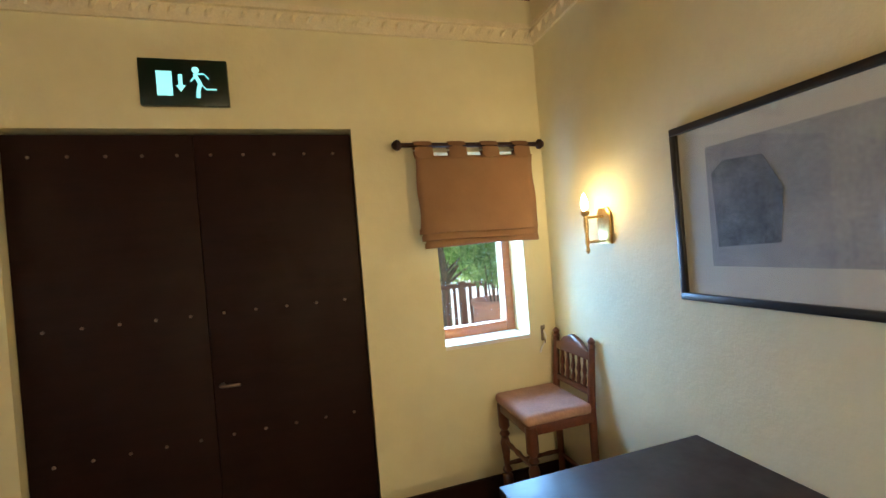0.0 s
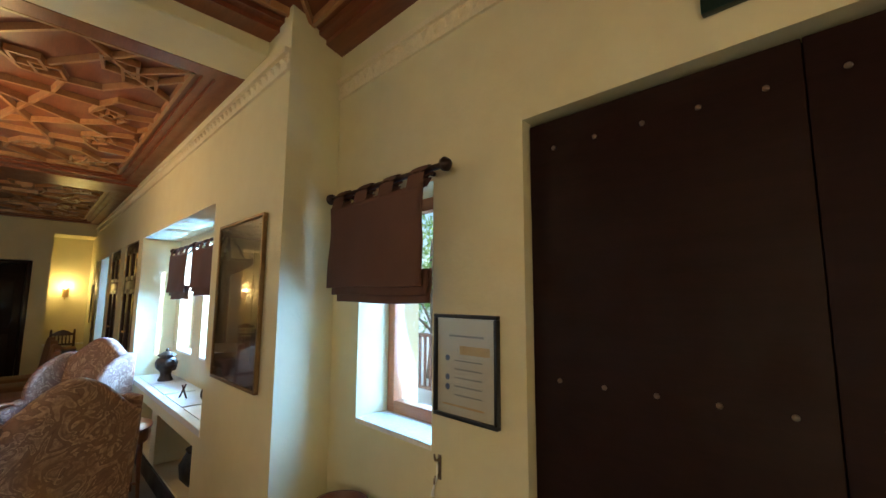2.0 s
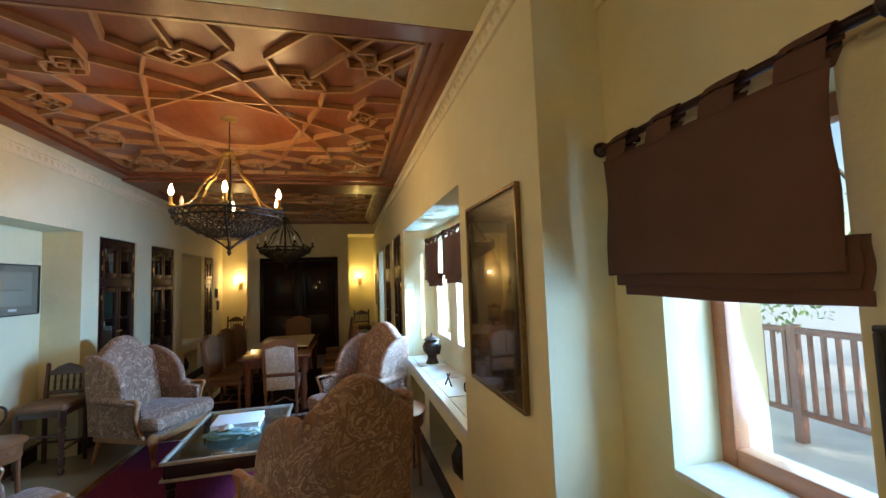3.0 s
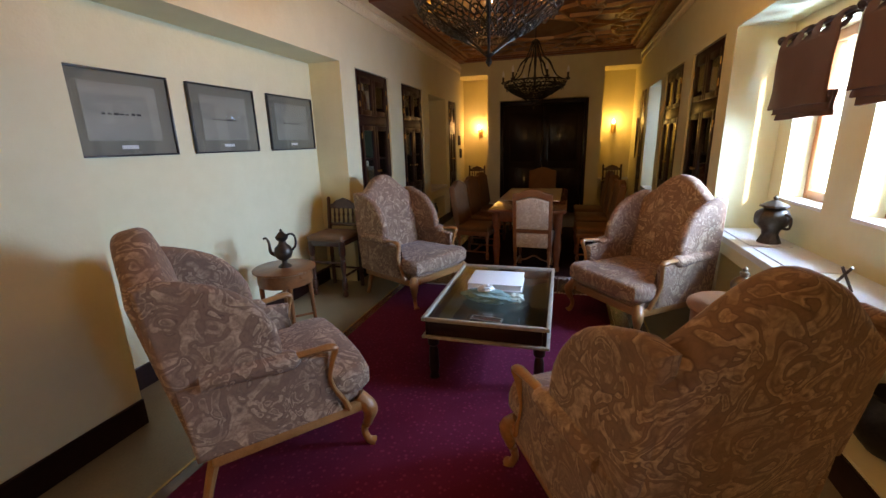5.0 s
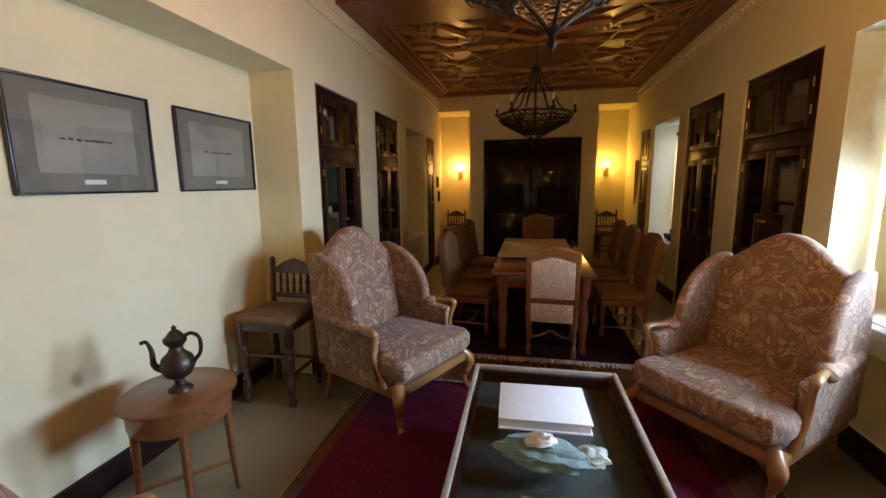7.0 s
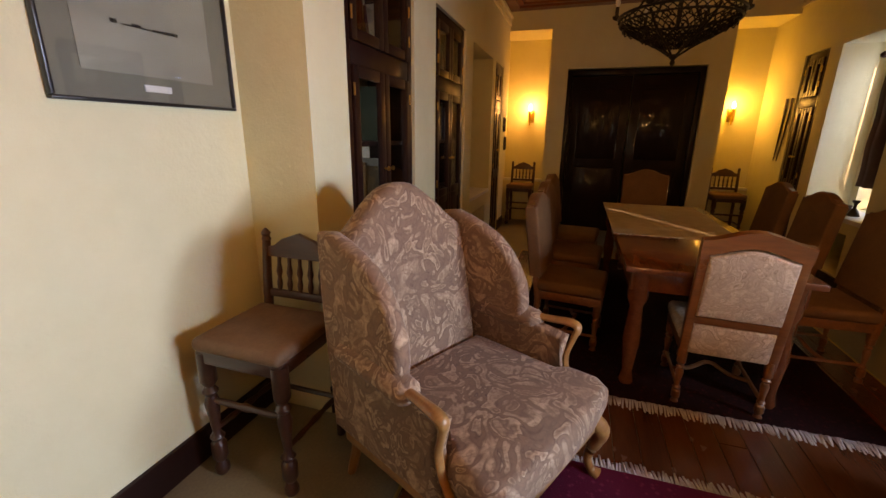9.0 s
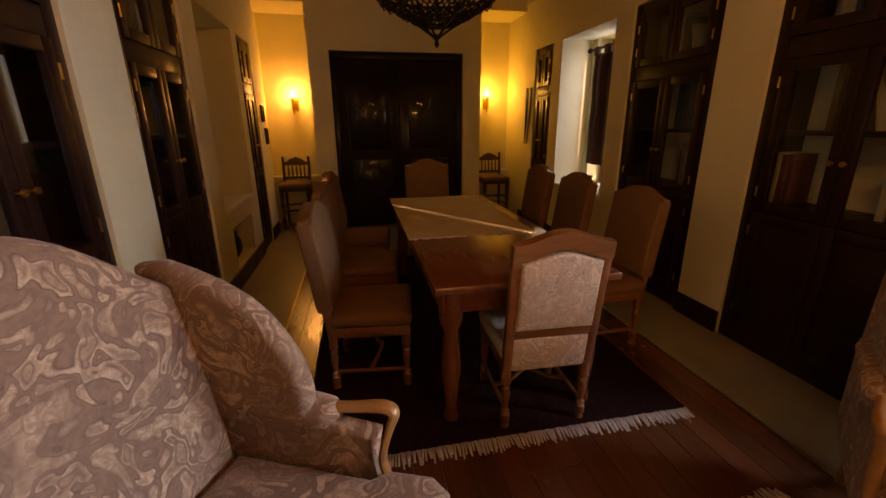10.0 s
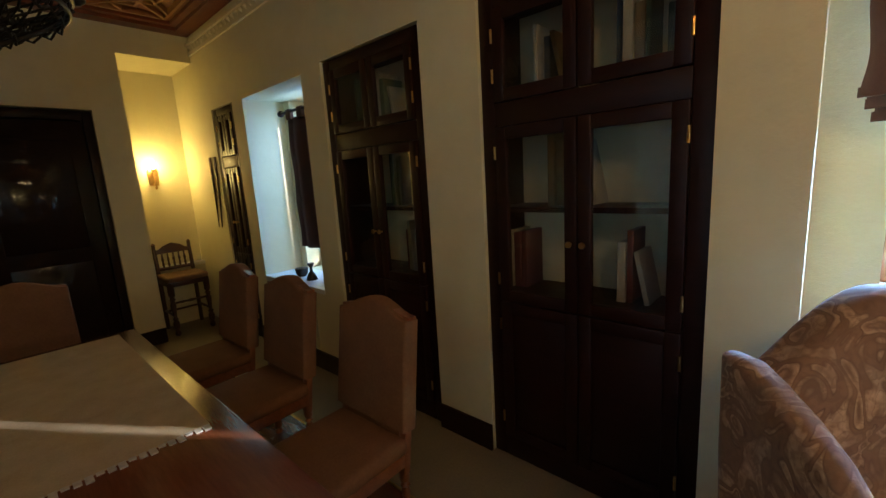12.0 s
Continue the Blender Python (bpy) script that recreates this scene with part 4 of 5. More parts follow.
def side_chair(m, label, pad, wood):
    """Faces +y: tall-seated turned chair with a low spindle back."""
    t = thing("side_chair", m, label, "chair", "turned side chairs by the walls")
    hs = 0.58
    for s in (-1, 1):
        part("leg", lathe(turned(hs, 0.026), 12, pose(s * 0.175, 0.185, 0)), wood, t)
        post = part("back_post", tube([(s * 0.175, -0.185, 0.0), (s * 0.175, -0.185, 0.58), (s * 0.175, -0.215, 0.93)], [0.021, 0.022, 0.018], 10, 3), wood, t)
        part("finial", lathe([(0.012, 0), (0.022, 0.012), (0.016, 0.028), (0.022, 0.042), (0.012, 0.056), (0.004, 0.064)], 12, pose(s * 0.175, -0.215, 0.922)), wood, post)
        part("stretcher", lathe([(0.010, 0.0), (0.014, 0.09), (0.010, 0.13), (0.016, 0.185), (0.010, 0.24), (0.014, 0.28), (0.010, 0.37)], 10, pose(s * 0.175, -0.185, 0.22, -90, 0, 0)), wood, t)
    part("stretcher", lathe([(0.010, -0.175), (0.015, -0.08), (0.011, -0.04), (0.017, 0.0), (0.011, 0.04), (0.015, 0.08), (0.010, 0.175)], 10, pose(0, 0.185, 0.36, 0, 90, 0)), wood, t)
    part("stretcher", tube([(-0.175, -0.185, 0.2), (0.175, -0.185, 0.2)], [0.012], 8, 1), wood, t)
    crest = [(-0.16, 0.86), (0.16, 0.86), (0.16, 0.905), (0.13, 0.91), (0.085, 0.945), (0.0, 0.975), (-0.085, 0.945), (-0.13, 0.91), (-0.16, 0.905)]
    tilt = Matrix.Translation((0, -0.185, 0.58)) @ Matrix.Rotation(radians(4.9), 4, "X") @ Matrix.Translation((0, 0.185, -0.58))
    part("crest_rail", shift(panel(crest, -0.20, -0.172, 0.006, 2), tilt), wood, t)
    part("lower_rail", shift(box(-0.16, -0.198, 0.67, 0.16, -0.174, 0.705, 0.005), tilt), wood, t)
    for k in range(5):
        x = -0.11 + k * 0.055
        part("spindle", shift(lathe([(0.008, 0.70), (0.013, 0.735), (0.008, 0.765), (0.014, 0.79), (0.008, 0.83), (0.009, 0.865)], 10, pose(x, -0.186, 0)), tilt), wood, t)
    part("seat_frame", box(-0.195, -0.2, 0.535, 0.195, 0.21, 0.59, 0.008), wood, t)
    part("seat", box(-0.205, -0.175, 0.585, 0.205, 0.222, 0.645, 0.026, 4), pad, t)
    return t


side_chair(facing(-5.74, -1.115, 1, 0), "dark turned side chair with a brown seat beside a wing chair", BROWNFAB, DARKCHAIR)
side_chair(facing(1.61, 2.585, -1, 0.0) @ Matrix.Scale(1.05, 4), "red-brown turned side chair with a pink seat in the corner", PINKFAB, CHAIRWOOD)
side_chair(facing(-11.28, -0.82, 1, 0), "dark turned side chair in the lamplit recess", BROWNFAB, DARKCHAIR)
side_chair(facing(-11.28, 2.08, 1, 0), "dark turned side chair in the lamplit recess", BROWNFAB, DARKCHAIR)

# ---- tables ----


def coffee_table():
    t = thing("coffee_table", pose(-4.877, 0.745, 0, 0, 0, 0.8), "black-brown display coffee table with a glass top and turned legs", "coffee table")
    L, W = 0.605, 0.395
    for a, b, c, d in ((-L, -W, L, -W + 0.024), (-L, W - 0.024, L, W), (-L, -W + 0.024, -L + 0.024, W - 0.024), (L - 0.024, -W + 0.024, L, W - 0.024)):
        part("top_frame", box(a, b, 0.435, c, d, 0.462, 0.006), RIM, t, "greyed worn top moulding")
    g = part("glass_top", box(-L + 0.02, -W + 0.02, 0.444, L - 0.02, W - 0.02, 0.452), GLASS, t, smooth=False)
    g.visible_shadow = False
    part("tray", box(-L + 0.04, -W + 0.04, 0.355, L - 0.04, W - 0.04, 0.372, 0.003), LINING, t, "dark lined display tray")
    for a, b, c, d in ((-L + 0.02, -W + 0.02, L - 0.02, -W + 0.045), (-L + 0.02, W - 0.045, L - 0.02, W - 0.02), (-L + 0.02, -W + 0.045, -L + 0.045, W - 0.045), (L - 0.045, -W + 0.045, L - 0.02, W - 0.045)):
        part("apron", box(a, b, 0.335, c, d, 0.437, 0.004), DARKWOOD, t)
    for a, b, c, d in ((-L, -W, L, -W + 0.03), (-L, W - 0.03, L, W), (-L, -W + 0.03, -L + 0.03, W - 0.03), (L - 0.03, -W + 0.03, L, W - 0.03)):
        part("moulding", box(a, b, 0.318, c, d, 0.338, 0.006), RIM, t)
    for sx in (-1, 1):
        for sy in (-1, 1):
            part("leg", lathe([(0.024, 0), (0.034, 0.02), (0.026, 0.05), (0.034, 0.10), (0.030, 0.22), (0.022, 0.245), (0.036, 0.26), (0.038, 0.32)], 14, pose(sx * (L - 0.06), sy * (W - 0.06), 0)), DARKWOOD, t)
    return t


coffee_table()
bk = thing("book_box", pose(-5.02, 0.715, 0.4525, 0, 0, 2), "large closed white book lying on the glass table", "book")
part("cover", box(-0.165, -0.2, 0.044, 0.165, 0.2, 0.052, 0.002), PAPER, bk)
part("cover", box(-0.165, -0.2, 0.0, 0.165, 0.2, 0.008, 0.002), PAPER, bk)
part("pages", box(-0.158, -0.195, 0.008, 0.158, 0.192, 0.044), PAPER, bk)


def crumpled(sx, sy, sz, seed):
    bm = bmesh.new()
    bmesh.ops.create_icosphere(bm, subdivisions=4, radius=1.0)
    for v in bm.verts:
        n1 = noise.noise(v.co * 2.2 + Vector((seed, 0, 0))) * 0.35 + noise.noise(v.co * 6 + Vector((0, seed, 0))) * 0.14
        v.co = v.co * (1 + n1)
        v.co = Vector((v.co.x * sx, v.co.y * sy, max(v.co.z, -0.6) * sz + 0.6 * sz))
    return bm


cl = thing("crumpled_cloth", pose(-4.67, 0.715, 0.4525, 0, 0, 262), "crumpled sea-green tissue bundle on the glass table", "cloth")
part("crumpled_tissue", crumpled(0.175, 0.085, 0.045, 3), GREENCLOTH, cl)
part("tail", shift(crumpled(0.06, 0.05, 0.035, 8), pose(-0.17, -0.05, 0)), simple("pale_green_tissue", (0.38, 0.45, 0.36), (0.5, 0.56, 0.46), 0.8, 20), cl, "pale green tissue end")
part("tissue", shift(crumpled(0.06, 0.045, 0.03, 5), pose(0.02, 0.0, 0.06, 20, 10, 0)), PAPER, cl, "pale blue paper tissue")
dt = thing("display_tray", pose(-4.50, 0.73, 0.373, 0, 0, 84), "small rimmed wooden tray in the display case", "tray")
part("tray_base", box(-0.105, -0.035, 0, 0.105, 0.035, 0.006, 0.002), CHAIRWOOD, dt)
for a, b, c, d in ((-0.105, -0.035, 0.105, -0.026), (-0.105, 0.026, 0.105, 0.035), (-0.105, -0.026, -0.096, 0.026), (0.096, -0.026, 0.105, 0.026)):
    part("rim", box(a, b, 0.006, c, d, 0.018, 0.002), RIM, dt, "pale worn rim")


def drum_table(m, r, h, label, squash=1.0):
    t = thing("side_table", m, label, "side table")
    s = Matrix.Diagonal((1, squash, 1, 1))
    part("tabletop", shift(lathe([(r - 0.012, 0), (r, 0.006), (r, 0.016), (r - 0.012, 0.024)], 40, pose(0, 0, h - 0.024)), s), MIDWOOD, t)
    part("apron", shift(lathe([(r - 0.035, h - 0.13), (r - 0.03, h - 0.12), (r - 0.03, h - 0.03), (r - 0.035, h - 0.024)], 40), s), MIDWOOD, t, "reeded wooden drum apron")
    for k in range(4):
        a = radians(45 + 90 * k)
        x, y = (r - 0.055) * math.cos(a), (r - 0.055) * squash * math.sin(a)
        part("leg", tube([(x, y, h - 0.10), (x * 1.02, y * 1.02, h * 0.4), (x * 1.1, y * 1.1, 0)], [0.02, 0.016, 0.013], 8, 3), MIDWOOD, t)
    for k in range(2):
        a = radians(45 + 90 * k)
        x, y = (r - 0.04) * math.cos(a), (r - 0.04) * squash * math.sin(a)
        part("stretcher", tube([(-x, -y, 0.16), (x, y, 0.16)], [0.01], 8, 1), MIDWOOD, t)
    return t


drum_table(pose(-4.66, -0.93, 0), 0.24, 0.60, "round red-brown side table carrying a dark ewer")
drum_table(pose(-4.50, 2.12, 0, 0, 0, 0), 0.27, 0.60, "oval red-brown side table carrying a pewter bottle", 0.85)


def dining_table():
    t = thing("dining_table", pose(-7.86, 0.765, 0), "long polished red-brown dining table with a thick apron", "dining table")
    L, W = 1.14, 0.44
    part("tabletop", box(-L, -W, 0.715, L, W, 0.75, 0.008), TABLEWOOD, t)
    for y in (-W + 0.04, W - 0.065):
        part("apron", box(-L + 0.06, y, 0.60, L - 0.06, y + 0.025, 0.715, 0.004), TABLEWOOD, t)
    for x in (-L + 0.06, L - 0.085):
        part("apron", box(x, -W + 0.065, 0.60, x + 0.025, W - 0.065, 0.715, 0.004), TABLEWOOD, t)
    for sx in (-1, 1):
        for sy in (-1, 1):
            part("leg", lathe([(0.03, 0), (0.045, 0.04), (0.03, 0.1), (0.05, 0.3), (0.036, 0.5), (0.055, 0.55), (0.055, 0.715)], 16, pose(sx * (L - 0.1), sy * (W - 0.09), 0)), TABLEWOOD, t)
    return t


dining_table()
RUNNER = simple("woven_table_cloth", (0.40, 0.31, 0.19), (0.52, 0.42, 0.28), 0.8, 9, fine=200)
tc_ = thing("table_cloth", pose(-8.22, 0.70, 0.75), "brown woven cloth with a pale edge laid on the table", "tablecloth")
part("cloth", box(-0.72, -0.385, 0.0, 0.70, 0.42, 0.004), RUNNER, tc_)
bm = bmesh.new()
for i in range(32):
    y = -0.385 + i * 0.0252
    add_box(bm, 0.70, y, 0.0, 0.725 + 0.012 * math.sin(i * 2.1), y + 0.019, 0.005)
part("lace_edge", bm, FRINGE, tc_, "pale lace edge")

et = thing("entry_table", pose(1.39, 1.0, 0), "dark brown wooden table against the entry wall", "table")
part("tabletop", box(-0.45, -0.68, 0.72, 0.45, 0.74, 0.755, 0.006), DARKWOOD, et)
part("apron", box(-0.40, -0.62, 0.62, 0.40, 0.68, 0.72, 0.004), DARKWOOD, et)
for sx in (-1, 1):
    for y in (-0.60, 0.66):
        part("leg", lathe(turned(0.64, 0.03), 12, pose(sx * 0.37, y, 0)), DARKWOOD, et)

# ---- vessels ----


def ewer(m):
    t = thing("ewer", m, "dark bronze ewer with a long spout on the side table", "ewer")
    part("body", lathe([(0.052, 0), (0.05, 0.008), (0.022, 0.03), (0.02, 0.05), (0.055, 0.075), (0.072, 0.115), (0.062, 0.155), (0.032, 0.185), (0.026, 0.205), (0.046, 0.228), (0.048, 0.245), (0.03, 0.262)], 24), BRONZE, t)
    part("lid", lathe([(0.034, 0.26), (0.02, 0.278), (0.008, 0.285), (0.012, 0.295), (0.003, 0.305)], 16), BRONZE, t)
    part("spout", tube([(-0.06, 0, 0.10), (-0.095, 0, 0.125), (-0.098, 0, 0.19), (-0.115, 0, 0.235), (-0.138, 0, 0.232)], [0.018, 0.014, 0.01, 0.008, 0.009], 10), BRONZE, t)
    part("handle", tube([(0.068, 0, 0.13), (0.098, 0, 0.17), (0.10, 0, 0.235), (0.07, 0, 0.262), (0.035, 0, 0.25)], [0.009], 8), BRONZE, t)
    return t


ewer(pose(-4.66, -0.92, 0.60, 0, 0, 115))


def urn(m, name, label, s=1.0):
    t = thing(name, m, label, "urn")
    k = Matrix.Scale(s, 4)
    part("body", shift(lathe([(0.075, 0), (0.07, 0.015), (0.05, 0.06), (0.055, 0.09), (0.10, 0.14), (0.108, 0.19), (0.085, 0.24), (0.06, 0.255), (0.075, 0.265)], 8), k), BRONZE, t)
    part("lid", shift(lathe([(0.09, 0.262), (0.085, 0.275), (0.04, 0.30), (0.012, 0.312), (0.016, 0.328), (0.003, 0.345)], 8), k), BRONZE, t)
    for a in range(2):
        s2 = 1 if a else -1
        part("handle", shift(tube([(s2 * 0.095, 0, 0.22), (s2 * 0.135, 0, 0.20), (s2 * 0.135, 0, 0.13), (s2 * 0.09, 0, 0.12)], [0.009], 8), k), BRONZE, t)
    return t


urn(pose(-5.50, 2.63, 0.75, 0, 0, 25), "urn", "faceted dark bronze lidded urn on the niche sill")
urn(pose(-3.85, 2.62, 0.75, 0, 0, 40), "urn", "smaller dark bronze lidded pot on the niche sill", 0.75)
st = thing("display_stand", pose(-4.48, 2.56, 0.75, 0, 0, 20), "small folding wooden stand on the niche sill", "stand")
part("leg", tube([(-0.05, 0, 0), (0.03, 0, 0.12)], [0.007], 8, 1), BRONZE, st)
part("leg", tube([(0.05, 0, 0), (-0.02, 0, 0.11)], [0.007], 8, 1), BRONZE, st)
vs_ = thing("pewter_bottle", pose(-4.53, 2.15, 0.60), "worn pewter bottle with a stopper on a small tray", "bottle")
part("tray", lathe([(0.065, 0), (0.08, 0.006), (0.082, 0.014), (0.07, 0.012)], 24), BRONZE, vs_)
part("body", lathe([(0.035, 0.013), (0.038, 0.02), (0.03, 0.035), (0.055, 0.10), (0.058, 0.125), (0.04, 0.155), (0.018, 0.17), (0.018, 0.185)], 20), PEWTER, vs_)
part("stopper", lathe([(0.024, 0.185), (0.022, 0.195), (0.01, 0.2), (0.014, 0.215), (0.004, 0.225)], 14), PEWTER, vs_)

# ---- pictures ----


def framed(name, m, w, h, frame_mat, label, fw=0.025, mount=MOUNT, picture=PHOTO, inset=0.1, plate=False, glass=True):
    """A picture hung flat on a wall: local x along it, y out of the wall to -y, z up from its middle."""
    t = thing(name, m, label, "picture")
    for a, b, c, d in ((-w / 2, w / 2, h / 2 - fw, h / 2), (-w / 2, w / 2, -h / 2, -h / 2 + fw), (-w / 2, -w / 2 + fw, -h / 2 + fw, h / 2 - fw), (w / 2 - fw, w / 2, -h / 2 + fw, h / 2 - fw)):
        part("frame", box(a, -0.028, c, b, -0.002, d, 0.004), frame_mat, t)
    part("mount", box(-w / 2 + fw, -0.012, -h / 2 + fw, w / 2 - fw, -0.004, h / 2 - fw), mount, t)
    if inset:
        part("print", box(-w / 2 + inset, -0.0145, -h / 2 + inset * 0.95, w / 2 - inset, -0.012, h / 2 - inset * 0.75), picture, t)
    if plate:
        part("name_plate", box(-0.05, -0.017, -h / 2 + inset * 0.45, 0.05, -0.012, -h / 2 + inset * 0.45 + 0.022), PAPER, t, "small white caption plate")
    if glass:
        g = part("pane", box(-w / 2 + fw, -0.022, -h / 2 + fw, w / 2 - fw, -0.020, h / 2 - fw), GLASS, t, smooth=False)
        g.visible_shadow = False
    return t


HAZE = simple("pale_sky_photo", (0.22, 0.21, 0.17), (0.38, 0.36, 0.29), 0.5, 1.6, stretch=(1, 1, 5))
for xa, xb in ((-4.325, -3.665), (-5.133, -4.473), (-5.988, -5.304)):
    p = framed("framed_photograph", pose((xa + xb) / 2, YA, 1.74, 0, 0, 180), xb - xa, 0.50, BLACK, "grey mounted photograph in a thin black frame on the alcove wall", 0.012, picture=HAZE, inset=0.10, plate=True)
    rng = random.Random(int(-xa * 10))
    for k in range(7):
        x = -0.13 + k * 0.035
        part("printed_boat", box(x, -0.0158, -0.006, x + rng.uniform(0.018, 0.034), -0.0145, rng.uniform(-0.002, 0.008)), BLACK, p)
CANVAS = simple("dark_gilt_painting", (0.025, 0.018, 0.012), (0.10, 0.06, 0.025), 0.28, 5, coat=0.4)
GILT = simple("dull_gilt", (0.16, 0.10, 0.04), (0.26, 0.17, 0.07), 0.4, 20, metal=0.5)
p = framed("framed_painting", pose(-2.825, YN, 1.625), 0.745, 0.99, GILT, "dark glazed painting of a gilt niche in a thin frame", 0.018, mount=CANVAS, picture=CANVAS, inset=0.0)
part("painted_border", box(-0.24, -0.0145, -0.34, 0.24, -0.012, 0.32), simple("ochre_paint", (0.09, 0.05, 0.018), (0.16, 0.09, 0.03), 0.4, 12), p)
part("painted_arch", shift(panel(arch(0.17, -0.28, 0.10, 0.14, 12), -0.0165, -0.0145, 0.0005, 1), Matrix()), simple("rust_paint", (0.14, 0.06, 0.02), (0.22, 0.11, 0.04), 0.4, 25), p)
WASH = simple("blue_grey_wash", (0.22, 0.225, 0.26), (0.50, 0.48, 0.47), 0.6, 3.5)
p = framed("framed_watercolour", pose(XE, 1.215, 1.672, 0, 0, 270), 1.08, 0.71, BLACK, "large blue-grey watercolour with a wide mount in a black frame", 0.03, mount=simple("warm_white_mount", (0.62, 0.58, 0.52), (0.70, 0.66, 0.58), 0.7, 4), picture=WASH, inset=0.15)
part("painted_shape", shift(panel([(-0.36, -0.14), (-0.14, -0.13), (-0.12, 0.05), (-0.18, 0.17), (-0.32, 0.18), (-0.37, 0.14)], -0.0165, -0.0145, 0.0005, 1), Matrix()), simple("indigo_wash", (0.05, 0.065, 0.085), (0.27, 0.28, 0.31), 0.6, 8), p)
NOTICE = simple("notice_paper", (0.60, 0.56, 0.47), (0.66, 0.62, 0.52), 0.7, 3)
p = framed("framed_notice", pose(-1.32, YE, 1.365), 0.35, 0.43, BLACK, "framed white notice with faint coloured lines beside the door", 0.016, mount=NOTICE, picture=NOTICE, inset=0)
ORANGE = simple("orange_print", (0.55, 0.36, 0.16), (0.62, 0.43, 0.2), 0.7, 6)
GREYP = simple("grey_print", (0.22, 0.22, 0.24), (0.3, 0.3, 0.3), 0.7, 6)
part("printed_bar", box(-0.03, -0.0135, 0.05, 0.13, -0.012, 0.085), ORANGE, p)
part("printed_bar", box(-0.09, -0.0135, 0.12, 0.10, -0.012, 0.128), GREYP, p)
for k, z in enumerate((0.03, -0.05, -0.09)):
    part("printed_dot", lathe([(0.013, 0), (0.013, 0.0015)], 14, pose(-0.10, -0.012, z, 90)), simple("blue_print", (0.08, 0.12, 0.25), (0.12, 0.16, 0.3), 0.7, 6), p)
for k in range(5):
    z = 0.02 - k * 0.035
    part("printed_bar", box(-0.06, -0.0135, z, 0.09, -0.012, z + 0.005), GREYP, p)
part("printed_bar", box(-0.13, -0.0135, -0.165, 0.10, -0.012, -0.158), ORANGE, p)
for x, z in ((-10.80, 1.55), (-10.90, 1.28)):
    framed("small_picture", pose(x, YS, z, 0, 0, 180), 0.11, 0.20, BLACK, "small black-framed picture beside the south cupboard", 0.012, inset=0.02, glass=False)


def exit_sign():
    t = thing("exit_sign", pose(-0.20, YE, 2.575), "dark green lit exit sign with a white running figure", "sign")
    part("panel", box(-0.204, -0.03, -0.121, 0.204, -0.002, 0.121, 0.004), simple("dark_green_acrylic", (0.002, 0.012, 0.008), (0.004, 0.02, 0.013), 0.25, 4), t)
    glow = emit("sign_white", (0.36, 0.95, 0.92), 0.3)
    part("door_symbol", box(-0.125, -0.034, -0.07, -0.055, -0.03, 0.055), glow, t, "glowing white doorway")
    arrow = bmesh.new()
    add_box(arrow, -0.026, -0.034, -0.02, -0.008, -0.03, 0.04)
    vs = [arrow.verts.new(p) for p in ((-0.04, -0.032, -0.015), (0.006, -0.032, -0.015), (-0.017, -0.032, -0.05))]
    arrow.faces.new(vs)
    part("arrow_symbol", arrow, glow, t, "glowing white arrow")
    fig = bmesh.new()
    add_lathe(fig, [(0.017, 0), (0.017, 0.004)], pose(0.055, -0.030, 0.065, 90), 14)
    for pts in ([(0.05, 0.045), (0.075, -0.01)], [(0.05, 0.043), (0.095, 0.045), (0.115, 0.02)], [(0.055, 0.035), (0.03, 0.005)], [(0.078, -0.008), (0.10, -0.035), (0.15, -0.035)], [(0.072, -0.01), (0.062, -0.045), (0.06, -0.08)]):
        add_tube(fig, [(x, -0.032, z) for x, z in pts], [0.0095], 8, 1, 0.3)
    part("running_symbol", fig, glow, t, "glowing white running figure")
    return t


exit_sign()

# ---- lamps ----


def bulb(parent, at, s=1.0, on=True):
    b = part("bulb", lathe([(0.008 * s, 0), (0.014 * s, 0.014 * s), (0.017 * s, 0.03 * s), (0.011 * s, 0.055 * s), (0.003 * s, 0.075 * s)], 12, pose(*at)), BULB if on else PAPER, parent, "flame-shaped bulb")
    b.visible_shadow = False
    return b


def wall_sconce(m, label, watts, lamp_colour=WARM):
    """Local +y points out of the wall."""
    t = thing("wall_sconce", m, label, "wall lamp", "candle sconces on the walls")
    part("back_plate", panel([(-0.045, -0.10), (0.045, -0.10), (0.055, 0.06), (0.035, 0.09), (-0.035, 0.09), (-0.055, 0.06)], 0.001, 0.016, 0.004, 2), BRASS, t)
    for z in (0.045, -0.085):
        part("arm", tube([(0, 0.012, z), (0.012, 0.11, z)], [0.007], 8, 1), BRASS, t)
    part("candle_pole", lathe([(0.004, -0.145), (0.013, -0.13), (0.008, -0.11), (0.013, -0.085), (0.009, -0.05), (0.014, 0.0), (0.010, 0.045), (0.012, 0.07)], 12, pose(0.012, 0.115, 0)), BRASS, t)
    part("candle_cup", lathe([(0.012, 0.05), (0.024, 0.065), (0.022, 0.078), (0.013, 0.08)], 14, pose(0.012, 0.115, 0)), BRASS, t)
    bulb(t, (0.012, 0.115, 0.085), 1.15)
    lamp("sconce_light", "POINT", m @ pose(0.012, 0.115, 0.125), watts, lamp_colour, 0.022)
    return t


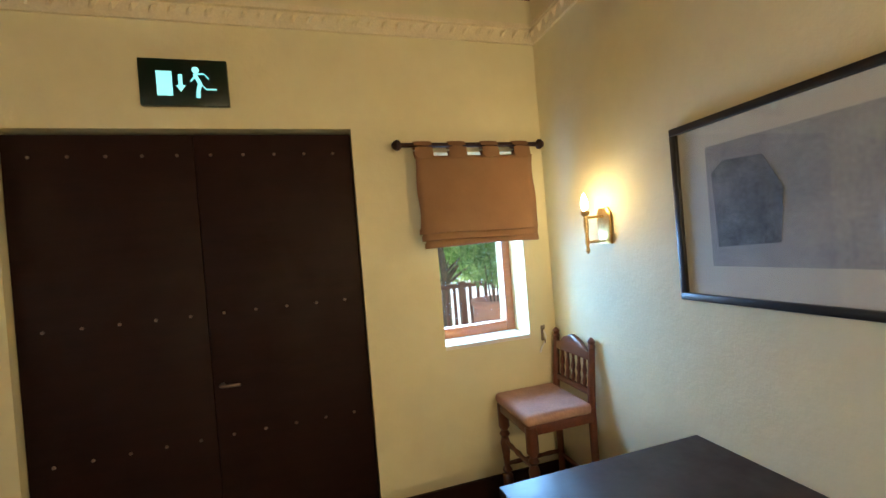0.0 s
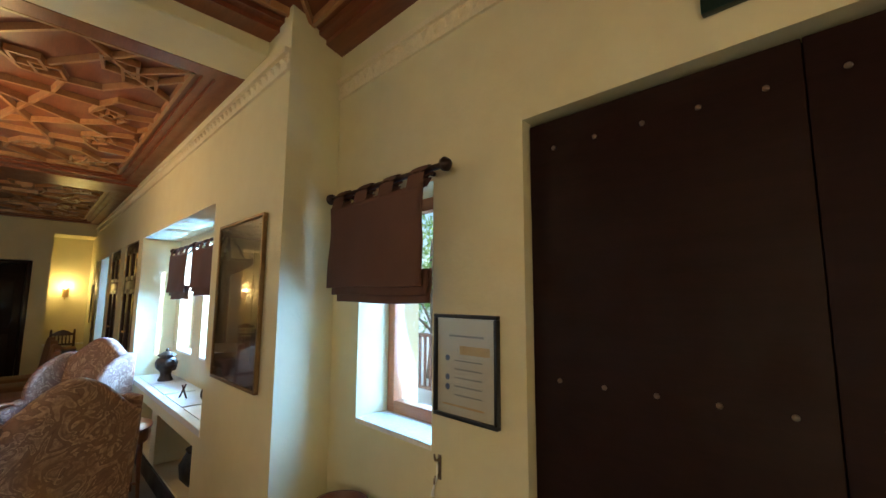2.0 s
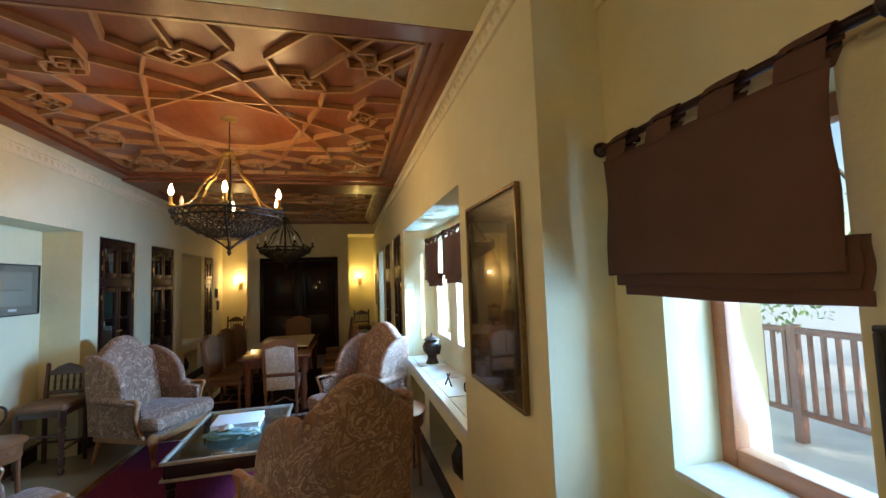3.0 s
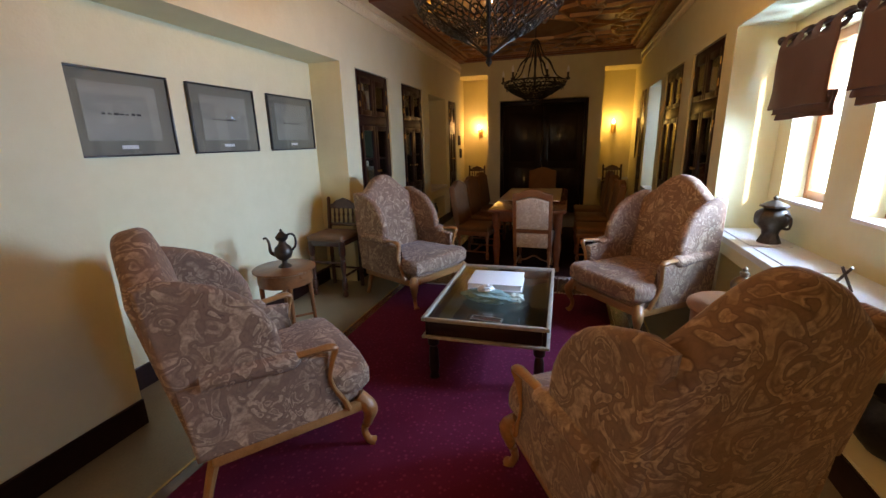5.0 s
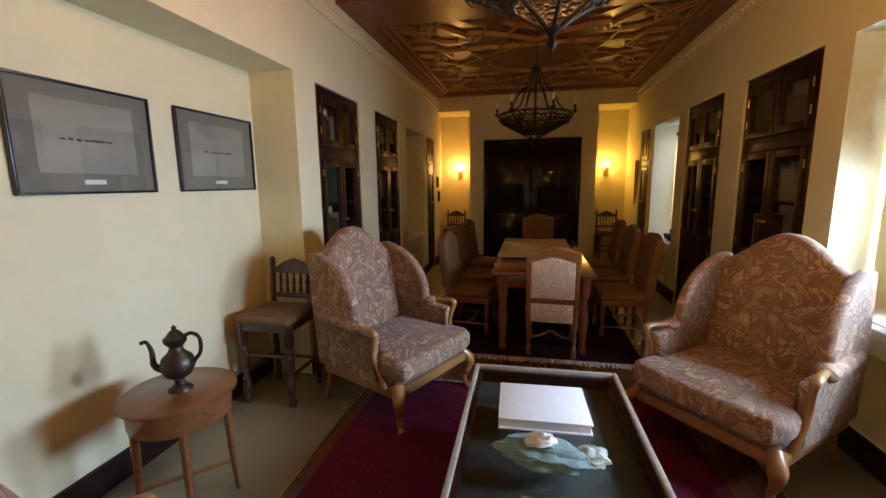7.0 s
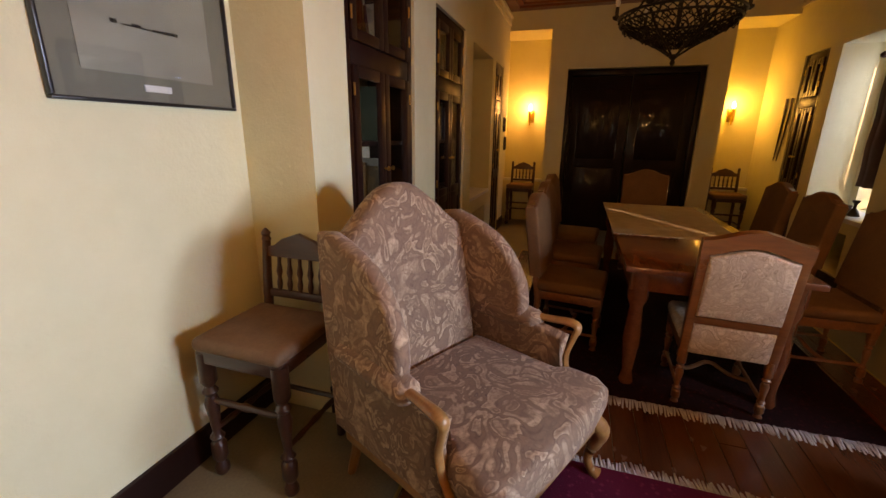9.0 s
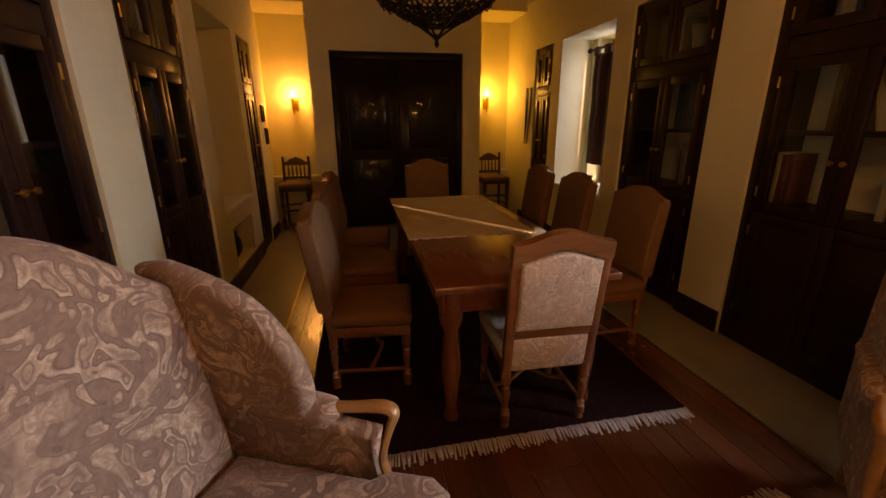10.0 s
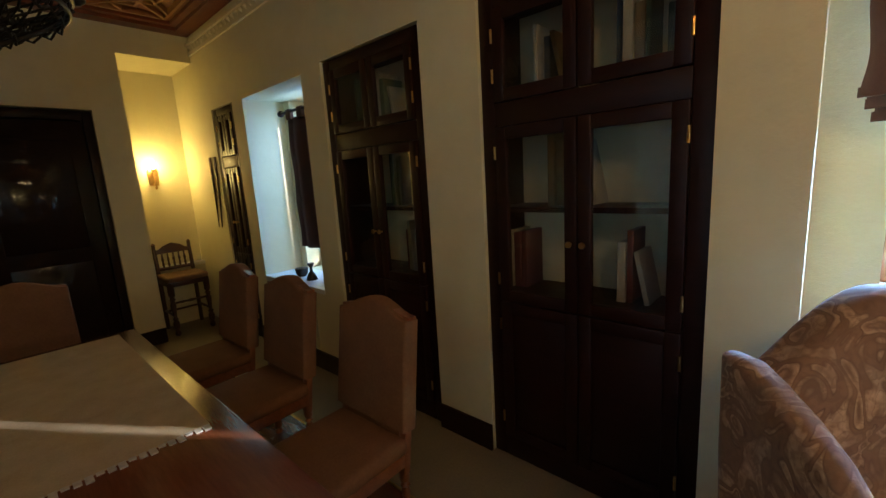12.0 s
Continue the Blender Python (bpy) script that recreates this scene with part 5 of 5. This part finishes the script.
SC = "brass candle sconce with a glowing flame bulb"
wall_sconce(pose(XR, -0.76, 1.70, 0, 0, 270), SC + " in the recess", 4.4)
wall_sconce(pose(XR, 2.06, 1.72, 0, 0, 270), SC + " in the recess", 3.6, (1.0, 0.69, 0.17))
wall_sconce(pose(XE, 2.225, 1.665, 0, 0, 90), SC + " on the entry wall", 0.32, (1.0, 0.72, 0.3))
# next two sconces stand out of view, added to brighten the entry walls
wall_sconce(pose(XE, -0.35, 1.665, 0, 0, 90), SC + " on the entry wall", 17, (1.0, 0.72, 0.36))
wall_sconce(pose(0.3, YS, 1.665, 0, 0, 0), SC + " added unseen beside the entry", 13, (1.0, 0.74, 0.40))


def chandelier(m, on, label):
    """Hangs from its rose at the origin."""
    t = thing("chandelier", m, label, "chandelier", "iron chandeliers")
    part("ceiling_rose", lathe([(0.07, 0), (0.06, -0.02), (0.02, -0.035)], 20), BRASS if on else IRON, t)
    part("rod", tube([(0, 0, -0.03), (0, 0, -0.30)], [0.006], 8, 1), IRON, t)
    metal = BRASS if on else IRON
    part("hub", lathe([(0.02, -0.37), (0.055, -0.355), (0.06, -0.33), (0.03, -0.30)], 16), metal, t)
    part("stem", lathe([(0.014, -0.95), (0.02, -0.8), (0.012, -0.7), (0.02, -0.6), (0.012, -0.37)], 10), IRON, t)
    n, R, zr = 6, 0.44, -0.86
    ring = bmesh.new()
    pts = [(R * math.cos(2 * math.pi * k / 48), R * math.sin(2 * math.pi * k / 48), zr) for k in range(49)]
    add_tube(ring, pts, [0.011], 8, 1)
    add_tube(ring, [(x * 0.97, y * 0.97, zr - 0.05) for x, y, z in pts], [0.008], 8, 1)
    part("ring", ring, IRON, t)
    rng = random.Random(4)
    for k in range(n):
        a0 = 2 * math.pi * k / n
        c, s = math.cos(a0), math.sin(a0)
        part("hanger", tube([(0.05 * c, 0.05 * s, -0.34), (0.12 * c, 0.12 * s, -0.52), (0.20 * c, 0.20 * s, -0.60), (0.30 * c, 0.30 * s, -0.78), (R * c, R * s, zr)], [0.008, 0.009, 0.014, 0.008, 0.008], 8), metal, t)
        part("rib", tube([(R * c, R * s, zr - 0.02), (R * 0.75 * c, R * 0.75 * s, zr - 0.12), (0.14 * c, 0.14 * s, zr - 0.22), (0.02 * c, 0.02 * s, zr - 0.30)], [0.01, 0.009, 0.009, 0.008], 8), IRON, t)
        part("candle_cup", lathe([(0.01, 0), (0.03, 0.015), (0.032, 0.03), (0.014, 0.032), (0.014, 0.10)], 12, pose(R * 1.04 * c, R * 1.04 * s, zr + 0.0)), metal, t)
        bulb(t, (R * 1.04 * c, R * 1.04 * s, zr + 0.10), 1.2, on and k != 4)
        a1 = 2 * math.pi * (k + 1) / n
        scroll = bmesh.new()
        for r, zz, q in ((0.40, zr - 0.075, 0.035), (0.30, zr - 0.13, 0.04), (0.19, zr - 0.19, 0.035)):
            for f in (0.22, 0.5, 0.78):
                aa = a0 + (a1 - a0) * f
                cc = Vector((r * math.cos(aa), r * math.sin(aa), zz))
                tt = Vector((-math.sin(aa), math.cos(aa), 0))
                up = Vector((math.cos(aa) * 0.5, math.sin(aa) * 0.5, 0.6)).normalized()
                add_tube(scroll, [cc + tt * (q * (1 - j / 14) * math.cos(j * 0.75)) + up * (q * (1 - j / 14) * math.sin(j * 0.75)) for j in range(11)], [0.006, 0.004], 5, 1)
        add_tube(scroll, [(0.40 * math.cos(a0 + (a1 - a0) * f), 0.40 * math.sin(a0 + (a1 - a0) * f), zr - 0.09 + 0.012 * math.sin(f * 25)) for f in [j / 16 for j in range(17)]], [0.005], 5, 1)
        add_tube(scroll, [(0.25 * math.cos(a0 + (a1 - a0) * f), 0.25 * math.sin(a0 + (a1 - a0) * f), zr - 0.165 + 0.010 * math.sin(f * 25)) for f in [j / 16 for j in range(17)]], [0.005], 5, 1)
        part("scrollwork", scroll, IRON, t, "pierced iron scrollwork")
    for turn in (1, -1):
        lattice = bmesh.new()
        for j in range(44):
            a0 = 2 * math.pi * j / 44
            pts = [(r * math.cos(a0 + turn * f), r * math.sin(a0 + turn * f), zz) for f, r, zz in ((0, 0.435, zr - 0.01), (0.12, 0.425, zr - 0.05), (0.28, 0.34, zr - 0.105), (0.46, 0.25, zr - 0.155), (0.75, 0.13, zr - 0.22))]
            add_tube(lattice, pts, [0.0048], 4, 1)
        part("lattice", lattice, IRON, t, "fine crossed iron lattice of the bowl")
    part("drop", lathe([(0.004, zr - 0.37), (0.02, zr - 0.345), (0.012, zr - 0.32), (0.035, zr - 0.30), (0.02, zr - 0.28)], 12), IRON, t)
    return t


chandelier(pose(-4.75, 0.70, ZC + 0.03, 0, 0, 10), True, "black iron chandelier with glowing flame bulbs")
chandelier(pose(-8.45, 0.68, ZC + 0.01, 0, 0, 25), False, "unlit black iron chandelier over the dining table")
for k in range(6):
    a = radians(10 + 60 * k)
    if k != 4:
        lamp("chandelier_light", "POINT", pose(-4.75 + 0.458 * math.cos(a), 0.70 + 0.458 * math.sin(a), ZC + 0.03 - 0.72), 3.0, (1.0, 0.57, 0.18), 0.02)

for x, y in ((-3.6, 1.75), (-3.6, -0.4), (-5.9, 1.75), (-5.9, -0.4), (-8.0, 1.7), (-8.0, -0.4)):
    dl = thing("downlight", pose(x, y, ZC + 0.0285), "small unlit round downlight in the wooden ceiling", "ceiling light", "downlights in the ceiling")
    part("rim", lathe([(0.03, 0.0), (0.042, -0.002), (0.042, -0.006), (0.028, -0.008)], 18), BRASS, dl)
    part("lens", lathe([(0.027, -0.001), (0.027, -0.005)], 16), PAPER, dl)

# ---- small things of the west end ----
cu = thing("side_curtain", pose(-9.40, 2.70, 0.95), "straight maroon linen curtain on a short pole in the niche", "curtain")
bm = bmesh.new()
rows = []
for j in range(15):
    rows.append([bm.verts.new((-0.28 + 0.044 * i, 0.022 * math.sin(i * 1.3) + 0.006 * math.sin(j), 0.0 + j * 1.17 / 14)) for i in range(16)])
for a, b in zip(rows, rows[1:]):
    for i in range(15):
        bm.faces.new((a[i], a[i + 1], b[i + 1], b[i]))
c = part("cloth", bm, BLINDRED, cu)
c.modifiers.new("thickness", "SOLIDIFY").thickness = 0.005
for k in range(4):
    part("tab", box(-0.27 + k * 0.19, -0.02, 1.16, -0.19 + k * 0.19, 0.02, 1.25, 0.008), BLINDRED, cu)
part("pole", tube([(-0.40, 0, 1.23), (0.46, 0, 1.23)], [0.014], 10, 1), DARKWOOD, cu)
part("finial", lathe([(0.012, 0), (0.03, 0.02), (0.025, 0.045), (0.006, 0.055)], 12, pose(-0.36, 0, 1.23, 0, -90, 0)), DARKWOOD, cu)
solid("round_bin", lathe([(0.10, 0), (0.11, 0.02), (0.13, 0.66), (0.135, 0.69), (0.12, 0.69), (0.11, 0.65)], 24), CHAIRWOOD, "round dark wooden bin below the entry window", "bin", pose(-1.95, 2.62, 0))
solid("brass_bell", lathe([(0.05, 0), (0.045, 0.02), (0.028, 0.06), (0.014, 0.075), (0.012, 0.11), (0.03, 0.14), (0.028, 0.15)], 18), BRONZE, "small brass hand bell on the west sill", "bell", pose(-9.30, 2.55, 0.703))
solid("metal_bowl", lathe([(0.035, 0), (0.055, 0.03), (0.06, 0.075), (0.052, 0.078)], 18), BRONZE, "dark metal bowl on the west sill", "bowl", pose(-9.52, 2.58, 0.703))
solid("small_vase", lathe([(0.03, 0), (0.045, 0.03), (0.03, 0.07), (0.02, 0.09), (0.03, 0.1)], 18), BRASS, "small brass vase on the west sill", "vase", pose(-9.05, 2.56, 0.703))
solid("dark_pot", lathe([(0.09, 0), (0.14, 0.06), (0.15, 0.16), (0.10, 0.25), (0.11, 0.27)], 24), IRON, "round dark pot in the open shelf below the sill", "pot", pose(-4.0, 2.60, 0.172))
solid("dark_pot", lathe([(0.09, 0), (0.13, 0.06), (0.13, 0.16), (0.10, 0.22), (0.11, 0.24)], 24), IRON, "round dark pot in the open shelf of the south niche", "pot", pose(-9.35, -1.25, 0.172))
for k, x in enumerate((-10.75, -10.86)):
    sw = thing("wall_sword", pose(x, YN - 0.012, 1.45, 0, 6 - 4 * k, 0), "sheathed dark sword hung upright on the wall", "sword")
    part("sheath", tube([(0, 0, -0.32), (0.012, 0, 0.0), (0, 0, 0.30)], [0.008, 0.018, 0.02], 8, 4, 0.5), DARKWOOD, sw)
    part("hilt", tube([(0, 0, 0.30), (0, 0, 0.42)], [0.014, 0.012], 8, 1), PEWTER, sw)

# ---- rugs ----


def rug(x0, x1, y0, y1, material, label, fringe_ends):
    t = thing("rug", pose((x0 + x1) / 2, (y0 + y1) / 2, 0.010), label, "rug")
    L, W = (x1 - x0) / 2, (y1 - y0) / 2
    part("carpet", box(-L, -W, -0.002, L, W, 0.010, 0.004), material, t)
    rng = random.Random(2)
    for s in fringe_ends:
        bm = bmesh.new()
        n = int((y1 - y0) / 0.012)
        for i in range(n):
            y = -W + (i + 0.5) * 2 * W / n
            l = rng.uniform(0.06, 0.085)
            o = rng.uniform(-0.012, 0.012)
            x_a, x_b = s * L, s * (L + l)
            q = [bm.verts.new(p) for p in ((x_a, y - 0.005, 0.006), (x_a, y + 0.005, 0.006), (x_b, y + 0.004 + o, -0.006), (x_b, y - 0.004 + o, -0.006))]
            bm.faces.new(q)
        f = part("fringe", bm, FRINGE, t, "pale cotton fringe")
        f.modifiers.new("thickness", "SOLIDIFY").thickness = 0.004
    return t


rug(-6.08, -2.75, -0.45, 1.60, RUGRED, "purple-red patterned wool rug under the coffee table", (-1,))
rug(-9.45, -6.64, -0.28, 1.60, RUGDARK, "very dark red wool rug with pale fringe under the dining table", (1,))

# ---- outside ----
structure("ground", box(-400, 3.27, -0.3, 400, 800, -0.25), MARBLE, "pale paved terrace and ground outside")
LEAF = mat("leaf_green", leaf_build)
TERRA = simple("terracotta", (0.50, 0.22, 0.15), (0.60, 0.30, 0.22), 0.7, 6)
BARK = simple("grey_bark", (0.10, 0.07, 0.05), (0.18, 0.13, 0.09), 0.85, 12)


def foliage(m_pts, leaf, n, seed):
    """Many small leaves scattered in clumps about the points (x, y, z, radius)."""
    rng = random.Random(seed)
    bm = bmesh.new()
    for _ in range(n):
        x, y, z, r = rng.choice(m_pts)
        d = Vector((rng.gauss(0, 1), rng.gauss(0, 1), rng.gauss(0, 1))).normalized() * (r * rng.random() ** 0.4)
        c = Vector((x, y, z)) + d
        q = Euler((rng.uniform(0, 6.3), rng.uniform(0, 6.3), rng.uniform(0, 6.3))).to_matrix()
        l = leaf * rng.uniform(0.6, 1.3)
        vs = [bm.verts.new(c + q @ Vector(p)) for p in ((-l, 0, 0), (0, -l * 0.4, l * 0.1), (l, 0, 0), (0, l * 0.4, l * 0.1))]
        bm.faces.new(vs)
    return bm


def tree(x, y, h, seed, r=1.3, n=3600):
    rng = random.Random(seed)
    t = thing("tree", pose(x, y, -0.25), "leafy green garden tree beyond the terrace", "tree", "garden trees")
    part("trunk", tube([(0, 0, 0), (0.05, 0.03, h * 0.3), (-0.04, 0.02, h * 0.6), (0, 0, h * 0.8)], [0.13, 0.09, 0.06, 0.03], 10), BARK, t)
    clumps = []
    for k in range(9):
        a, e = rng.uniform(0, 6.3), rng.uniform(0.35, 1.0)
        tip = (r * 0.75 * math.cos(a), r * 0.75 * math.sin(a), h * e)
        part("limb", tube([(0, 0, h * e * 0.6), (tip[0] * 0.5, tip[1] * 0.5, h * e * 0.85), tip], [0.04, 0.025, 0.01], 6), BARK, t)
        clumps.append((*tip, r * rng.uniform(0.35, 0.6)))
    part("crown", foliage(clumps, 0.07, n, seed), LEAF, t, smooth=False)
    return t


# trees at x 7.5 (out of view) and 2.9 added to block low sun
for k, (x, y, h) in enumerate(((-2.6, 8.6, 4.2), (1.2, 10.6, 4.4), (-5.2, 9.5, 4.6), (-7.5, 8.5, 4.2), (-10.5, 9.0, 4.6), (7.5, 9.0, 5.6), (4.4, 15.0, 4.5), (0.2, 16.0, 5.0), (2.9, 9.0, 3.75))):
    tree(x, y, h, 20 + k, 1.7, 12000 if x in (7.5, 2.9) else 3600)
pot = thing("potted_shrub", pose(2.8, 5.95, -0.25), "green shrub in a terracotta pot on the terrace", "plant")
part("pot", lathe([(0.20, 0.4), (0.30, 0.5), (0.36, 0.75), (0.34, 0.95), (0.38, 1.0), (0.38, 1.06), (0.33, 1.06), (0.31, 0.98)], 28), TERRA, pot, "round terracotta pot")
part("plinth", box(-0.35, -0.3, 0, 0.35, 0.3, 0.4, 0.02), WHITE, pot)
part("foliage", foliage([(-0.1, 0, 1.55, 0.35), (0.15, 0.05, 1.7, 0.38), (0.0, -0.05, 1.95, 0.33), (0.25, 0, 1.45, 0.28), (-0.25, 0, 1.8, 0.28)], 0.06, 1000, 5), LEAF, pot, smooth=False)
for k in range(4):
    part("stem", tube([(0.05 * k - 0.08, 0, 0.98), (0.1 * k - 0.15, 0.02, 1.7)], [0.012, 0.006], 6, 1), BARK, pot)
RAILPAINT = simple("red_brown_rail_paint", (0.17, 0.075, 0.055), (0.25, 0.12, 0.09), 0.5, 6)
rail = thing("terrace_railing", pose(0, 6.6, -0.25), "red-brown painted terrace railing with upright bars", "railing")
part("top_rail", box(-8, -0.04, 1.20, 6, 0.04, 1.27, 0.01), RAILPAINT, rail)
for px in (-8, -4.5, -1, 2.5, 5.9):
    part("post", box(px - 0.05, -0.05, 0, px + 0.05, 0.05, 1.3, 0.01), RAILPAINT, rail)
part("bottom_rail", box(-8, -0.03, 0.30, 6, 0.03, 0.36, 0.01), RAILPAINT, rail)
bar = mesh_of("bar", box(-0.022, -0.018, 0.36, 0.022, 0.018, 1.20, 0.004), RAILPAINT, False)
for k in range(104):
    b = new("bar", bar)
    b.parent = rail
    b.location = (-7.95 + k * 0.134, 0, 0)
structure("backdrop", box(-80, 60, -0.25, 80, 60.5, 2.2), LEAF, "far low green hedge")

# ---- floor planks and brass edging, many alike pieces ----
fl = thing("floor_planks", pose(0, 0, 0), "narrow red-brown polished wooden floor planks", "floor")
fl["kind"] = "structure"
plank = mesh_of("plank", box(0, 0, 0.0, 1.0, 0.118, 0.006, 0.0015, 1), FLOORWOOD, False)
rngp = random.Random(6)
PX0, PX1, PY0, PY1 = -9.53, -2.30, -0.53, 1.95
rowc = int((PY1 - PY0) / 0.12)
for r in range(rowc):
    x = PX0 - rngp.uniform(0.0, 0.9)
    while x < PX1:
        ln = rngp.uniform(1.1, 1.7)
        a, b = max(x, PX0), min(x + ln - 0.002, PX1)
        if b - a > 0.05:
            o = new("plank", plank)
            o.parent = fl
            o.location, o.scale = (a, PY0 + r * 0.1203, 0.0005), (b - a, 1, 1)
        x += ln
for x0, y0, x1, y1 in ((PX0 - 0.014, PY0 - 0.016, PX1, PY0 - 0.002), (PX0 - 0.014, PY0 + rowc * 0.1203, PX1, PY0 + rowc * 0.1203 + 0.014), (PX0 - 0.016, PY0 - 0.002, PX0 - 0.002, PY0 + rowc * 0.1203)):
    structure("floor_edging", box(x0, y0, 0.0, x1, y1, 0.008, 0.002), BRASS, "narrow brass edging of the wooden floor")
